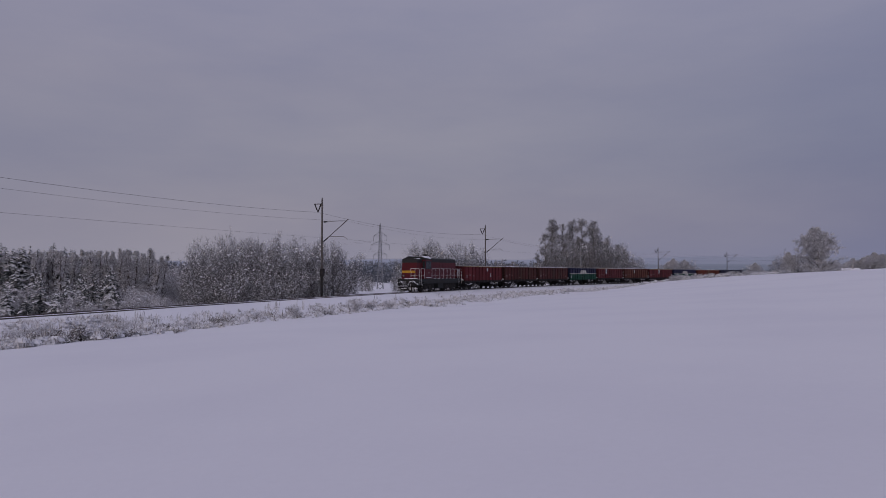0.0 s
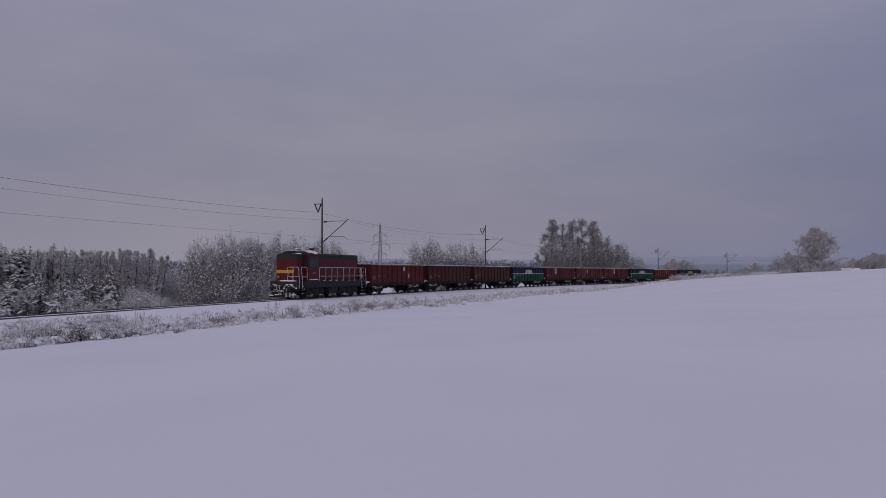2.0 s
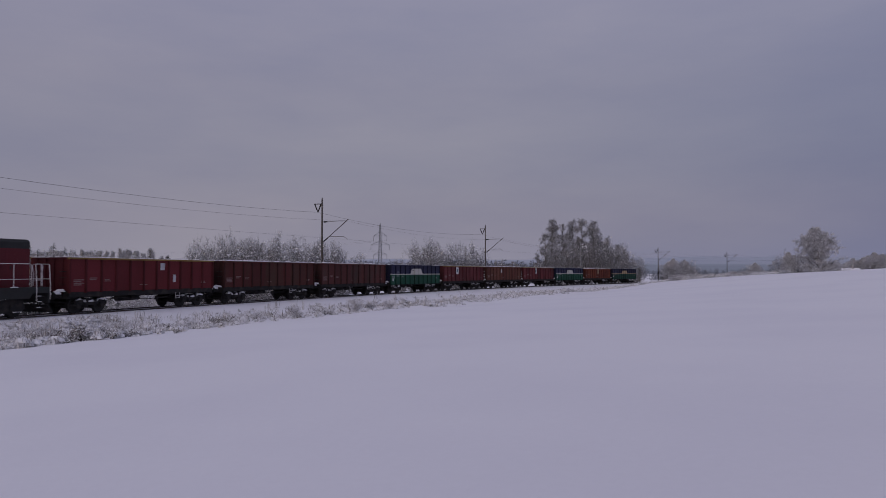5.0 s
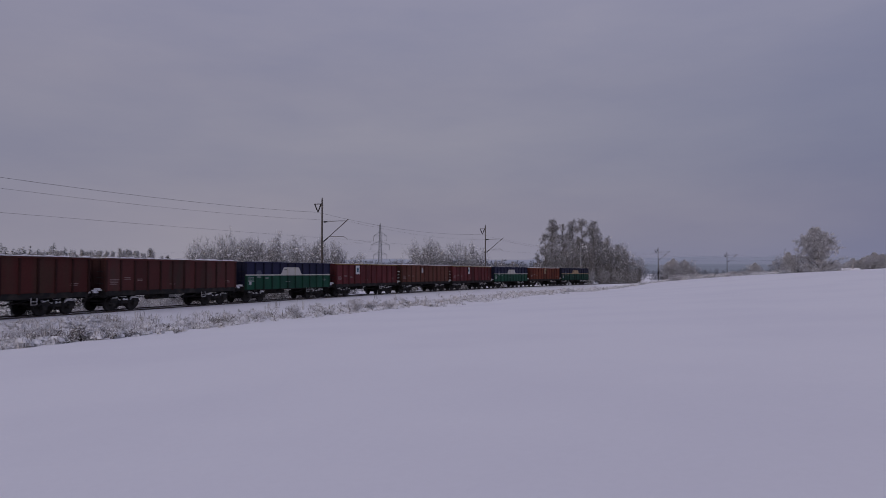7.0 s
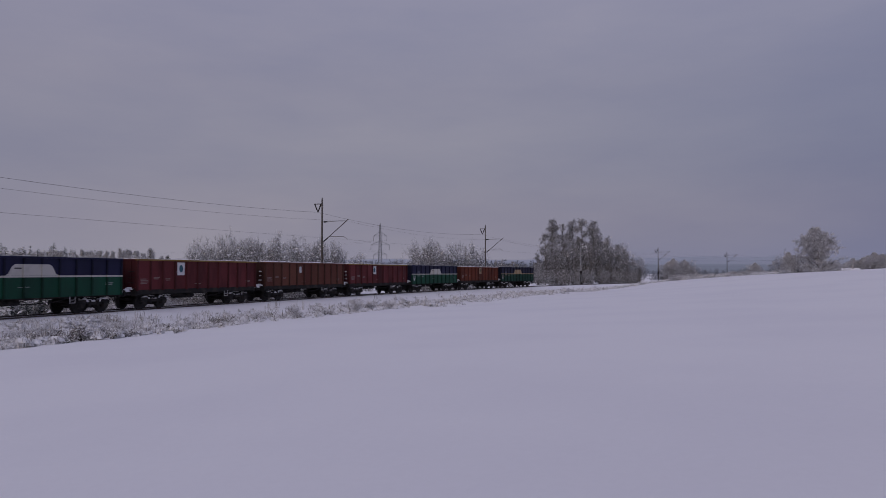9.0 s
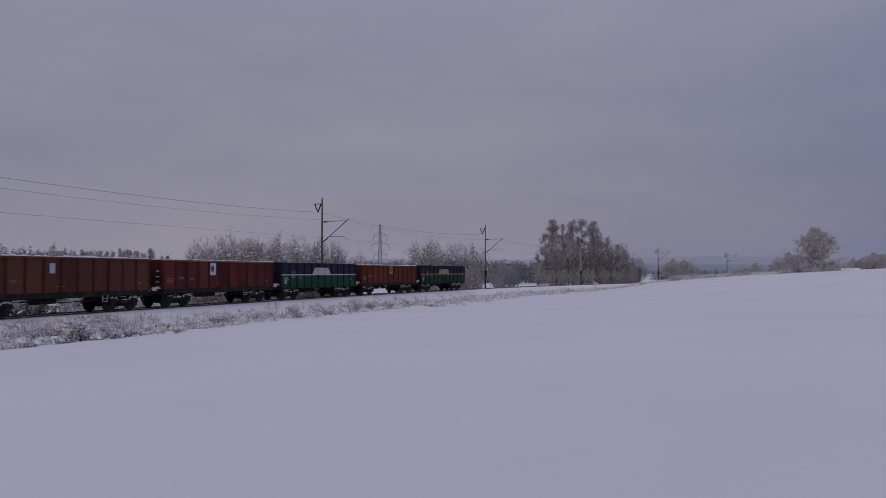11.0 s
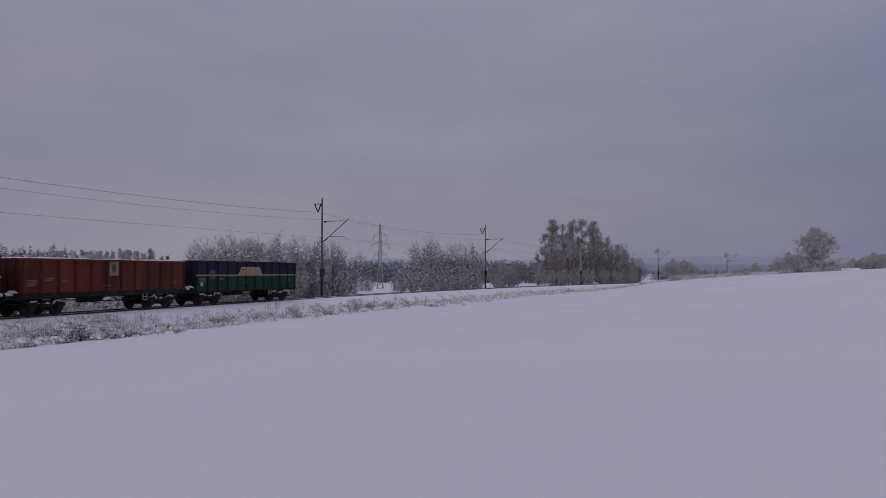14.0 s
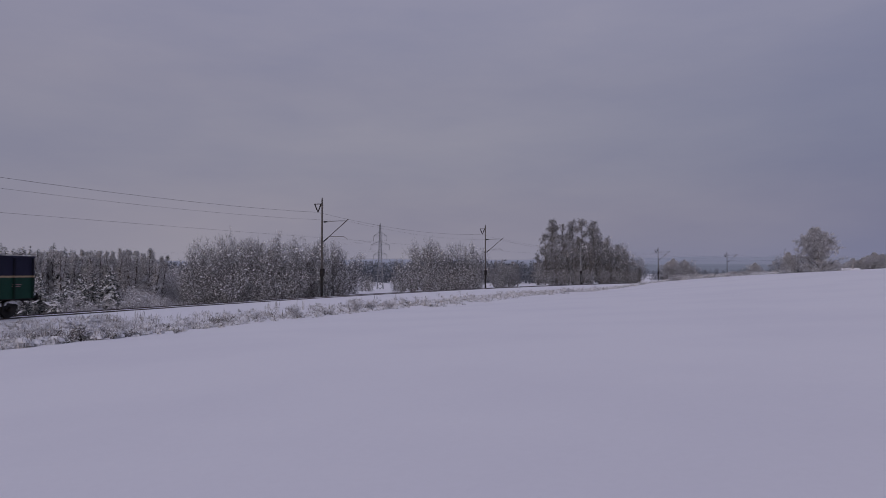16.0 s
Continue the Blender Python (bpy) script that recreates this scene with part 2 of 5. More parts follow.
DIM_BLUE = material("grimy_navy_paint", (0.022, 0.022, 0.045), rough=0.65, var=0.3, scale=0.8, fine=26, stretch=(1, 1, 0.35), spec=0.15, obj_var=0.12)
DIM_GREEN = material("grimy_green_paint", (0.012, 0.05, 0.034), rough=0.65, var=0.3, scale=0.8, fine=26, stretch=(1, 1, 0.35), spec=0.15, obj_var=0.12)
CREAM = material("cream_paint", (0.50, 0.485, 0.455), rough=0.65, var=0.2, scale=1.5, fine=26, tint=(0.42, 0.405, 0.375))
GHOST = material("faded_blue_grey_paint", (0.07, 0.075, 0.11), rough=0.65, var=0.3, scale=2, fine=26)
WHITE = material("white_paint", (0.62, 0.62, 0.64), rough=0.6, var=0.12, scale=2, fine=26)
BEIGE = material("dirty_beige_paint", (0.36, 0.265, 0.165), rough=0.7, var=0.18, scale=2, fine=26)
YELLOW = material("yellow_paint", (0.55, 0.30, 0.03), rough=0.6, var=0.2, scale=2, fine=26)
RIME = material("rimed_metal", (0.5, 0.5, 0.52), rough=0.9, var=0.25, scale=3, fine=20)
STENCIL = material("faded_white_stencil", (0.22, 0.145, 0.14), rough=0.7, var=0.3, scale=8, fine=40)
PALE_MARK = material("worn_white_lettering", (0.22, 0.26, 0.25), rough=0.7, var=0.3, scale=8, fine=40)
RIM_YELLOW = material("yellowish_rim_paint", (0.22, 0.14, 0.04), rough=0.7, var=0.3, scale=2, fine=26)
LOCO_RED = material("dark_red_gloss_paint", (0.092, 0.008, 0.013), rough=0.5, var=0.25, scale=0.7, fine=26, spec=0.25, obj_var=0.07)
LOCO_GREY = material("dark_grey_paint", (0.033, 0.034, 0.034), rough=0.6, spec=0.15, var=0.25, scale=1.2, fine=26)
LOCO_FRAME = material("grey_frame_paint", (0.034, 0.036, 0.036), rough=0.7, spec=0.12, var=0.35, scale=1.5, fine=26, tint=(0.035, 0.033, 0.032))
RAIL_WHITE = material("white_handrail_paint", (0.72, 0.70, 0.70), rough=0.55, var=0.15)
PANE = material("dark_cab_glass", (0.03, 0.033, 0.035), rough=0.1, var=0.1, bump=0, spec=0.42)
SIGN_GREEN = material("faded_green_print", (0.09, 0.09, 0.05), rough=0.7, var=0.3)
BOARD_TAN = material("tan_board_paint", (0.34, 0.23, 0.15), rough=0.75, var=0.3, scale=4, fine=30)
SIGN_BLUE = material("blue_green_print", (0.03, 0.10, 0.14), rough=0.6, var=0.2)
LAMP_GLASS = material("lamp_glass", (0.26, 0.25, 0.24), rough=0.15, var=0.1)
RUBBER = material("rubber_hose", (0.02, 0.02, 0.02), rough=0.8, var=0.2)

# a darker copy of each wagon paint, for posts and end walls
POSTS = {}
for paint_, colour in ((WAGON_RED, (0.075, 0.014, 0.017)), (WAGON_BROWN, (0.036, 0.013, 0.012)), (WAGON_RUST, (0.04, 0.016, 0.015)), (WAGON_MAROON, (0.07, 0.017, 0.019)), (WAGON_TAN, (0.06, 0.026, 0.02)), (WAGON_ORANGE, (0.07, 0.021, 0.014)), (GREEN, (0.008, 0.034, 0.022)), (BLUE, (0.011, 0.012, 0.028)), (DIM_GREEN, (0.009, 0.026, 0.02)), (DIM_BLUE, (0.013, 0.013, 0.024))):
    POSTS[paint_.name] = material("darker_wagon_paint", colour, rough=0.75, var=0.4, scale=1.5, fine=26, stretch=(1, 1, 0.35), spec=0.15, obj_var=0.2)

PITCH, BODY = 14.04, 6.375     # over buffers; half the length of the box


def wheelset_mesh(r):
    bm = bmesh.new()
    for y in (-0.755, 0.755):
        sg = 1 if y > 0 else -1
        tube(bm, [(0, y - 0.065 * sg - 0.02 * sg, 0), (0, y - 0.05 * sg, 0)], [r + 0.03, r + 0.03], 24)
        tube(bm, [(0, y - 0.05 * sg, 0), (0, y + 0.065 * sg, 0)], [r, r], 24)
        tube(bm, [(0, y + 0.065 * sg, 0), (0, y + 0.10 * sg, 0), (0, y + 0.3 * sg, 0)], [r * 0.35, 0.12, 0.10], 12)
        for k in range(4):
            a = k * math.pi / 2
            box(bm, r * 0.6 * math.cos(a) - 0.05, r * 0.6 * math.cos(a) + 0.05, min(y + 0.06 * sg, y + 0.075 * sg), max(y + 0.06 * sg, y + 0.075 * sg), r * 0.6 * math.sin(a) - 0.05, r * 0.6 * math.sin(a) + 0.05)
    tube(bm, [(0, -0.7, 0), (0, 0.7, 0)], 0.08, 10)
    return mesh_of("wheelset", bm, WHEEL)


def bogie_mesh(base, r):
    """Cast side frames with axle boxes, springs and a bolster."""
    bm = bmesh.new()
    h = base / 2
    for y in (-1.02, 1.02):
        prism(bm, [(-h - 0.28, r + 0.12), (-h - 0.28, r + 0.27), (-h + 0.3, r + 0.34), (-0.5, r + 0.2), (0.5, r + 0.2), (h - 0.3, r + 0.34), (h + 0.28, r + 0.27), (h + 0.28, r + 0.12), (h - 0.35, r + 0.14), (0.42, r), (-0.42, r), (-h + 0.35, r + 0.14)], 1, y - 0.07, y + 0.07)
        for x in (-h, h):
            prism(bm, [(x - 0.16, r - 0.15), (x - 0.2, r + 0.14), (x + 0.2, r + 0.14), (x + 0.16, r - 0.15)], 1, y - 0.1, y + 0.13)
            for dx in (-0.3, 0.3):
                tube(bm, [(x + dx, y, r), (x + dx, y, r + 0.18)], 0.06, 8)
        for x in (-0.3, 0.3):
            box(bm, x - 0.06, x + 0.06, y - 0.12, y + 0.12, r - 0.1, r + 0.3)
    box(bm, -0.25, 0.25, -1.05, 1.05, r + 0.1, r + 0.38)
    for x in (-h - 0.25, h + 0.25):
        box(bm, x - 0.05, x + 0.05, -1.0, 1.0, r + 0.1, r + 0.22)
    for x in (-h + 0.55, h - 0.55):
        box(bm, x - 0.04, x + 0.04, -0.85, 0.85, r - 0.2, r + 0.0)
    return mesh_of("bogie", bm, DARK)


SPIN = []          # wheelsets that roll, with their radius


def add_bogies(car, xs, base, r, bogie_me, set_me, snow_seed):
    rnd = random.Random(snow_seed)
    for x in xs:
        b = new("bogie", bogie_me)
        b.parent = car
        b.matrix_basis = pose(x, 0, 0)
        for dx in (-base / 2, base / 2):
            w = new("wheelset", set_me)
            w.parent = b
            SPIN.append((w, dx, r))
        for y in (-1.02, 1.02):
            bm = bmesh.new()
            h = base / 2
            snow_path(bm, [(-h - 0.28, y, r + 0.27), (-h + 0.3, y, r + 0.34), (-0.5, y, r + 0.2), (0.5, y, r + 0.2), (h - 0.3, y, r + 0.34), (h + 0.28, y, r + 0.27)], 0.09, rnd.uniform(0.07, 0.13), rnd)
            part("bogie_snow", bm, SNOW_CLUMP, b, "crust of snow along the side frame")


def snow_path(bm, pts, half, h, rnd, step=0.14):
    """A broken line of snow lying along a sloping bar."""
    rows = []
    for (xa, ya, za), (xb, yb, zb) in zip(pts, pts[1:]):
        n = max(1, int(math.hypot(xb - xa, zb - za) / step))
        for i in range(n):
            t = i / n
            hh = h * rnd.uniform(0.3, 1.25) * (0.1 if rnd.random() < 0.15 else 1)
            x, y, z, w = xa + (xb - xa) * t, ya + (yb - ya) * t, za + (zb - za) * t, half * rnd.uniform(0.7, 1.1)
            rows.append([bm.verts.new(q) for q in ((x, y - w, z), (x, y - w * 0.5, z + hh), (x, y + w * 0.5, z + hh), (x, y + w, z - 0.25 * hh))])
    for a, b in zip(rows, rows[1:]):
        for k in range(4):
            bm.faces.new((a[k], a[(k + 1) % 4], b[(k + 1) % 4], b[k])).smooth = True
    bm.faces.new(rows[0])
    bm.faces.new(rows[-1][::-1])


def lump(bm, c, rx, ry, rz, rnd, n=7):
    """A low uneven mound of snow."""
    rim, mid = [], []
    for k in range(n):
        a = k * math.tau / n
        j = rnd.uniform(0.8, 1.15)
        rim.append(bm.verts.new((c[0] + rx * j * math.cos(a), c[1] + ry * j * math.sin(a), c[2] - rz * 0.3)))
        mid.append(bm.verts.new((c[0] + rx * 0.7 * j * math.cos(a), c[1] + ry * 0.7 * j * math.sin(a), c[2] + rz * rnd.uniform(0.5, 0.9))))
    top = bm.verts.new((c[0], c[1], c[2] + rz))
    for k in range(n):
        k2 = (k + 1) % n
        bm.faces.new((rim[k], rim[k2], mid[k2], mid[k])).smooth = True
        bm.faces.new((mid[k], mid[k2], top)).smooth = True
    bm.faces.new(rim[::-1])


def snow_ridge(bm, x0, x1, y0, y1, z, h, rnd, step=0.35):
    """An uneven strip of snow along a ledge."""
    n = max(2, int(abs(x1 - x0) / step))
    rows = []
    for i in range(n + 1):
        x = x0 + (x1 - x0) * i / n
        hh = h * rnd.uniform(0.35, 1.2) * (0.15 if rnd.random() < 0.12 else 1)
        o = rnd.uniform(-0.015, 0.02)
        rows.append([bm.verts.new(q) for q in ((x, y0 - o, z), (x, y0 * 0.7 + y1 * 0.3, z + hh), (x, y0 * 0.3 + y1 * 0.7, z + hh * 0.95), (x, y1 + o, z))])
    for a, b in zip(rows, rows[1:]):
        for k in range(4):
            bm.faces.new((a[k], a[(k + 1) % 4], b[(k + 1) % 4], b[k])).smooth = True
    bm.faces.new(rows[0])
    bm.faces.new(rows[-1][::-1])


def buffers(car, x, snow=True, rnd=None):
    """Two buffers, hook, screw coupling and hoses at one end; x is the face of the headstock."""
    sg = 1 if x > 0 else -1
    for y in (-0.875, 0.875):
        bm = bmesh.new()
        tube(bm, [(x, y, 1.05), (x + 0.35 * sg, y, 1.05)], [0.13, 0.11], 12)
        tube(bm, [(x + 0.3 * sg, y, 1.05), (x + 0.57 * sg, y, 1.05)], 0.07, 10)
        tube(bm, [(x + 0.56 * sg, y, 1.05), (x + 0.61 * sg, y, 1.05)], [0.23, 0.22], 16)
        part("buffer", bm, DARK, car)
        if snow:
            bm = bmesh.new()
            lump(bm, (x + 0.32 * sg, y, 1.17), 0.36, 0.17, 0.15, rnd)
            part("buffer_snow", bm, SNOW_CLUMP, car, "cap of snow on a buffer")
    bm = bmesh.new()
    tube(bm, [(x, 0, 1.02), (x + 0.3 * sg, 0, 1.02), (x + 0.4 * sg, 0, 1.1)], [0.05, 0.05, 0.04], 8)
    tube(bm, [(x + 0.3 * sg, -0.06, 1.0), (x + 0.55 * sg, -0.06, 0.82), (x + 0.62 * sg, 0, 0.84), (x + 0.55 * sg, 0.06, 0.82), (x + 0.3 * sg, 0.06, 1.0)], 0.025, 6)
    part("coupling", bm, DARK, car)
    for y in (-0.35, 0.35):
        bm = bmesh.new()
        tube(bm, [(x, y, 0.95), (x + 0.2 * sg, y, 0.85), (x + 0.42 * sg, y, 0.62), (x + 0.55 * sg, y * 0.6, 0.66)], 0.03, 6)
        part("brake_hose", bm, RUBBER, car)


def bars(bm, x, z, w, h, y, rows, rnd, thick=0.004):
    """Lines of unreadable stencilling as plain bars."""
    for i in range(rows):
        zz = z - i * h * 1.9
        box(bm, x - w * rnd.uniform(0.7, 1.0), x, y, y + thick, zz - h, zz)


def wagon(seed, paint, label, upper=None, stripe=None, sign_at=None, rim=None, top=3.2, marks=STENCIL, patches=(), sign_mat=None):
    rnd = random.Random(seed)
    car = tagged(new("open_wagon"), label, "wagon", "wagons of the freight train")
    zf = 1.25 if not upper else 1.0
    ys = 1.38
    zmid = 2.14
    # floor and underframe
    bm = bmesh.new()
    box(bm, -BODY, BODY, -1.3, 1.3, 1.16, 1.28)
    part("floor", bm, DARK, car)
    bm = bmesh.new()
    for y in (-0.35, 0.35):
        box(bm, -BODY, BODY, y - 0.08, y + 0.08, 0.86, 1.16)
    for y in (-1.28, 1.28):
        box(bm, -BODY, BODY, y - 0.05, y + 0.05, 0.95, 1.25)
    for x in (-BODY + 0.08, BODY - 0.08):
        box(bm, x - 0.08, x + 0.08, -1.33, 1.33, 0.86, 1.3)
    for x in np.arange(-5.2, 5.3, 1.3):
        box(bm, x - 0.05, x + 0.05, -1.25, 1.25, 0.98, 1.16)
    for y in (-1.15, 1.15):
        for sx in (-1, 1):
            tube(bm, [(sx * 3.0, y, 0.98), (sx * 1.6, y, 0.72), (0, y, 0.66)], 0.03, 6)
    part("underframe", bm, DARK, car)
    # side walls of panels between posts
    ribs = [-BODY + 0.05 + k * (2 * BODY - 0.1) / 11 for k in range(12)]
    spans = list(zip([-BODY] + ribs[1:-1], ribs[1:-1] + [BODY]))
    for sg in (-1, 1):
        if upper:
            for x0, x1 in spans:
                for z0, z1, mat, text in ((zf, zmid, paint, ""), (zmid, top - 0.1, upper, "upper panel painted navy blue")):
                    bm = bmesh.new()
                    box(bm, x0, x1, min(sg * (ys - 0.06), sg * ys), max(sg * (ys - 0.06), sg * ys), z0, z1)
                    part("side_panel", bm, mat, car, text)
            bm = bmesh.new()
            box(bm, -BODY, BODY, min(sg * ys, sg * (ys + 0.006)), max(sg * ys, sg * (ys + 0.006)), zmid - 0.05, zmid + 0.045)
            for x in ribs:
                box(bm, x - 0.058, x + 0.058, min(sg * ys, sg * (ys + 0.085)), max(sg * ys, sg * (ys + 0.085)), zmid - 0.05, zmid + 0.045)
            part("stripe", bm, stripe, car, "pale stripe along the side")
            bm = bmesh.new()
            c = 0.0
            w = 1.7
            shape = [(c - w, zmid + 0.05), (c - w + 0.22, zmid + 0.14), (c - w + 0.42, zmid + 0.5), (c - w + 0.62, zmid + 0.64), (c + w - 0.62, zmid + 0.64), (c + w - 0.42, zmid + 0.5), (c + w - 0.22, zmid + 0.14), (c + w, zmid + 0.05)]
            prism(bm, shape, 1, min(sg * ys, sg * (ys + 0.007)), max(sg * ys, sg * (ys + 0.007)))
            for x in ribs:
                if abs(x - c) < w - 0.5:
                    box(bm, x - 0.053, x + 0.053, min(sg * ys, sg * (ys + 0.08)), max(sg * ys, sg * (ys + 0.08)), zmid + 0.05, zmid + 0.64)
            part("side_emblem", bm, stripe, car, "pale plain trapezoid painted on the side")
            bm = bmesh.new()
            y0 = sg * (ys + 0.007)
            box(bm, c + 0.68, c + 1.12, min(y0, y0 + sg * 0.004), max(y0, y0 + sg * 0.004), zmid + 0.40, zmid + 0.46)
            part("emblem_lettering", bm, LOCO_GREY, car, "unreadable lettering as a plain bar")
            bm = bmesh.new()
            q = (sg * ys, sg * (ys + 0.006))
            c = BODY - 1.78
            prism(bm, [(c - 0.36, zmid + 0.1), (c + 0.36, zmid + 0.1), (c + 0.22, zmid + 0.36), (c - 0.22, zmid + 0.36)], 1, min(q), max(q))
            part("small_emblem", bm, GHOST, car, "small faded blue-grey emblem")
            bm = bmesh.new()
            box(bm, BODY - 0.75, BODY - 0.48, min(q), max(q), 1.38, 1.68)
            part("label_plate", bm, RIME, car, "small pale label plate")
        else:
            for x0, x1 in spans:
                bm = bmesh.new()
                dent = ys - rnd.choice((0.0, 0.0, 0.012))
                box(bm, x0, x1, min(sg * (ys - 0.06), sg * dent), max(sg * (ys - 0.06), sg * dent), zf, top - 0.1)
                part("side_panel", bm, paint, car)
        for x in ribs:
            bm = bmesh.new()
            yy = (sg * (ys - 0.02), sg * (ys + 0.075))
            if upper:
                box(bm, x - 0.05, x + 0.05, min(yy), max(yy), zf, zmid - 0.05, 0)
                box(bm, x - 0.05, x + 0.05, min(yy), max(yy), zmid + 0.045, top - 0.1, 1)
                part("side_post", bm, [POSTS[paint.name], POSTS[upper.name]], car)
            else:
                prism(bm, [(x - 0.075, sg * (ys - 0.02)), (x - 0.045, sg * (ys + 0.075)), (x + 0.045, sg * (ys + 0.075)), (x + 0.075, sg * (ys - 0.02))], 2, zf - 0.06, top - 0.1)
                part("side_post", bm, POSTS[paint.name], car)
        bm = bmesh.new()
        box(bm, -BODY - 0.02, BODY + 0.02, min(sg * (ys - 0.07), sg * (ys + 0.09)), max(sg * (ys - 0.07), sg * (ys + 0.09)), top - 0.1, top)
        part("top_rail", bm, rim or upper or paint, car)
        bm = bmesh.new()
        snow_ridge(bm, -BODY, BODY, sg * (ys - 0.07), sg * (ys + 0.08), top, 0.014 if upper else 0.05 if rim else 0.09, rnd, 0.28)
        part("rim_snow", bm, SNOW_CLUMP, car, "line of snow along the rim")
        # stencilled lettering and small fittings
        y = ys + 0.004 if sg > 0 else -ys - 0.008
        for x, z, w, h, rows in ((BODY - 0.35, 1.95, 0.75, 0.05, 4), (BODY - 1.5, 2.05, 0.6, 0.05, 2), (BODY - 2.6, 1.95, 0.5, 0.045, 2), (-BODY + 1.3, 1.75, 0.6, 0.05, 2), (0.9, 1.6, 0.7, 0.04, 1)):
            bm = bmesh.new()
            bars(bm, x if sg > 0 else -x + w, z, w, h, y, rows, rnd)
            part("stencilling", bm, marks, car, "faded unreadable stencilled lines")
        if sign_at is not None:
            bm = bmesh.new()
            box(bm, sign_at - 0.36, sign_at + 0.36, min(sg * ys, sg * (ys + 0.02)), max(sg * ys, sg * (ys + 0.02)), 2.16, 3.02)
            sign = part("notice_board", bm, sign_mat or WHITE, car, "pale rectangular board on the side")
            bm = bmesh.new()
            q = (sg * (ys + 0.02), sg * (ys + 0.026))
            prism(bm, [(sign_at + 0.19 * math.cos(k * math.tau / 16), 2.6 + 0.25 * math.sin(k * math.tau / 16)) for k in range(16)], 1, min(q), max(q))
            part("print", bm, SIGN_GREEN if sign_mat else SIGN_BLUE, sign, "printed patch on the board")
        for x, z0, z1, hw in patches:
            bm = bmesh.new()
            box(bm, x - hw, x + hw, min(sg * ys, sg * (ys + 0.01)), max(sg * ys, sg * (ys + 0.01)), z0, z1)
            part("notice_plate", bm, RIME, car, "small pale notice plate")
        # steps under the corners and brake lever
        for x in (-BODY + 0.35, BODY - 0.35):
            bm = bmesh.new()
            q = sg * 1.32
            for dx in (-0.18, 0.18):
                tube(bm, [(x + dx, q, 0.97), (x + dx, q, 0.5)], 0.018, 5)
            box(bm, x - 0.2, x + 0.2, q - 0.08, q + 0.08, 0.48, 0.51)
            part("step", bm, DARK, car)
        bm = bmesh.new()
        for dx in (-0.16, 0.16):
            tube(bm, [(-2.7 + dx * 1.2, sg * 1.33, 1.0), (-2.7 + dx * 1.2, sg * 1.33, 0.62)], 0.02, 5)
        for z in (0.63, 0.8):
            tube(bm, [(-2.9, sg * 1.33, z), (-2.5, sg * 1.33, z)], 0.02, 5)
        part("brake_lever_frame", bm, RIME, car, "pale lever guard under the sill")
    # end walls
    for sg in (-1, 1):
        x = sg * BODY
        bm = bmesh.new()
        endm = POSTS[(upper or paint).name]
        box(bm, min(x, x - sg * 0.06), max(x, x - sg * 0.06), -ys + 0.06, ys - 0.06, 1.25, top - 0.1)
        part("end_wall", bm, endm, car)
        for y in (-0.95, -0.32, 0.32, 0.95):
            bm = bmesh.new()
            box(bm, min(x, x + sg * 0.07), max(x, x + sg * 0.07), y - 0.05, y + 0.05, 1.1, top - 0.1)
            part("end_post", bm, endm, car)
        bm = bmesh.new()
        box(bm, min(x - sg * 0.06, x + sg * 0.08), max(x - sg * 0.06, x + sg * 0.08), -ys + 0.07, ys - 0.07, top - 0.1, top - 0.001)
        part("end_rail", bm, endm, car)
        bm = bmesh.new()
        for k in range(5):
            lump(bm, (x, -1.1 + k * 0.55, top), 0.08, 0.25, 0.05 if not upper else 0.03, rnd)
        part("rim_snow", bm, SNOW_CLUMP, car, "line of snow along the rim")
        # ladder rungs at the corner, capped with snow
        for k, z in enumerate((1.35, 1.7, 2.05, 2.4)):
            yq = 1.05 * sg
            bm = bmesh.new()
            tube(bm, [(x + sg * 0.05, yq - 0.2, z), (x + sg * 0.14, yq - 0.2, z), (x + sg * 0.14, yq + 0.2, z), (x + sg * 0.05, yq + 0.2, z)], 0.015, 5)
            rung = part("rung", bm, DARK, car)
            if seed not in (6, 7):
                continue
            bm = bmesh.new()
            lump(bm, (x + sg * 0.14, yq, z + 0.015), 0.05, 0.16, 0.05, rnd)
            part("rung_snow", bm, SNOW_CLUMP, rung, "snow lying on a rung")
        for y, w, h in ((0.9, 0.4, 0.12), (-0.7, 0.5, 0.10)):
            bm = bmesh.new()
            lump(bm, (x + sg * 0.12, y, 1.3), 0.13, w, h, rnd)
            part("headstock_snow", bm, SNOW_CLUMP, car, "snow heaped on the headstock")
        buffers(car, sg * (BODY + 0.02), True, rnd)
    # brake gear
    bm = bmesh.new()
    tube(bm, [(-0.9, -0.75, 0.72), (0.6, -0.75, 0.72)], 0.2, 12)
    part("air_tank", bm, DARK, car)
    bm = bmesh.new()
    tube(bm, [(0.3, 0.7, 0.78), (1.0, 0.7, 0.78)], 0.17, 12)
    box(bm, 1.0, 2.4, 0.66, 0.74, 0.74, 0.82)
    part("brake_cylinder", bm, DARK, car)
    add_bogies(car, (-4.5, 4.5), 1.8, 0.46, WAGON_BOGIE, WAGON_SET, seed + 50)
    return car


WAGON_BOGIE, WAGON_SET = bogie_mesh(1.8, 0.46), wheelset_mesh(0.46)

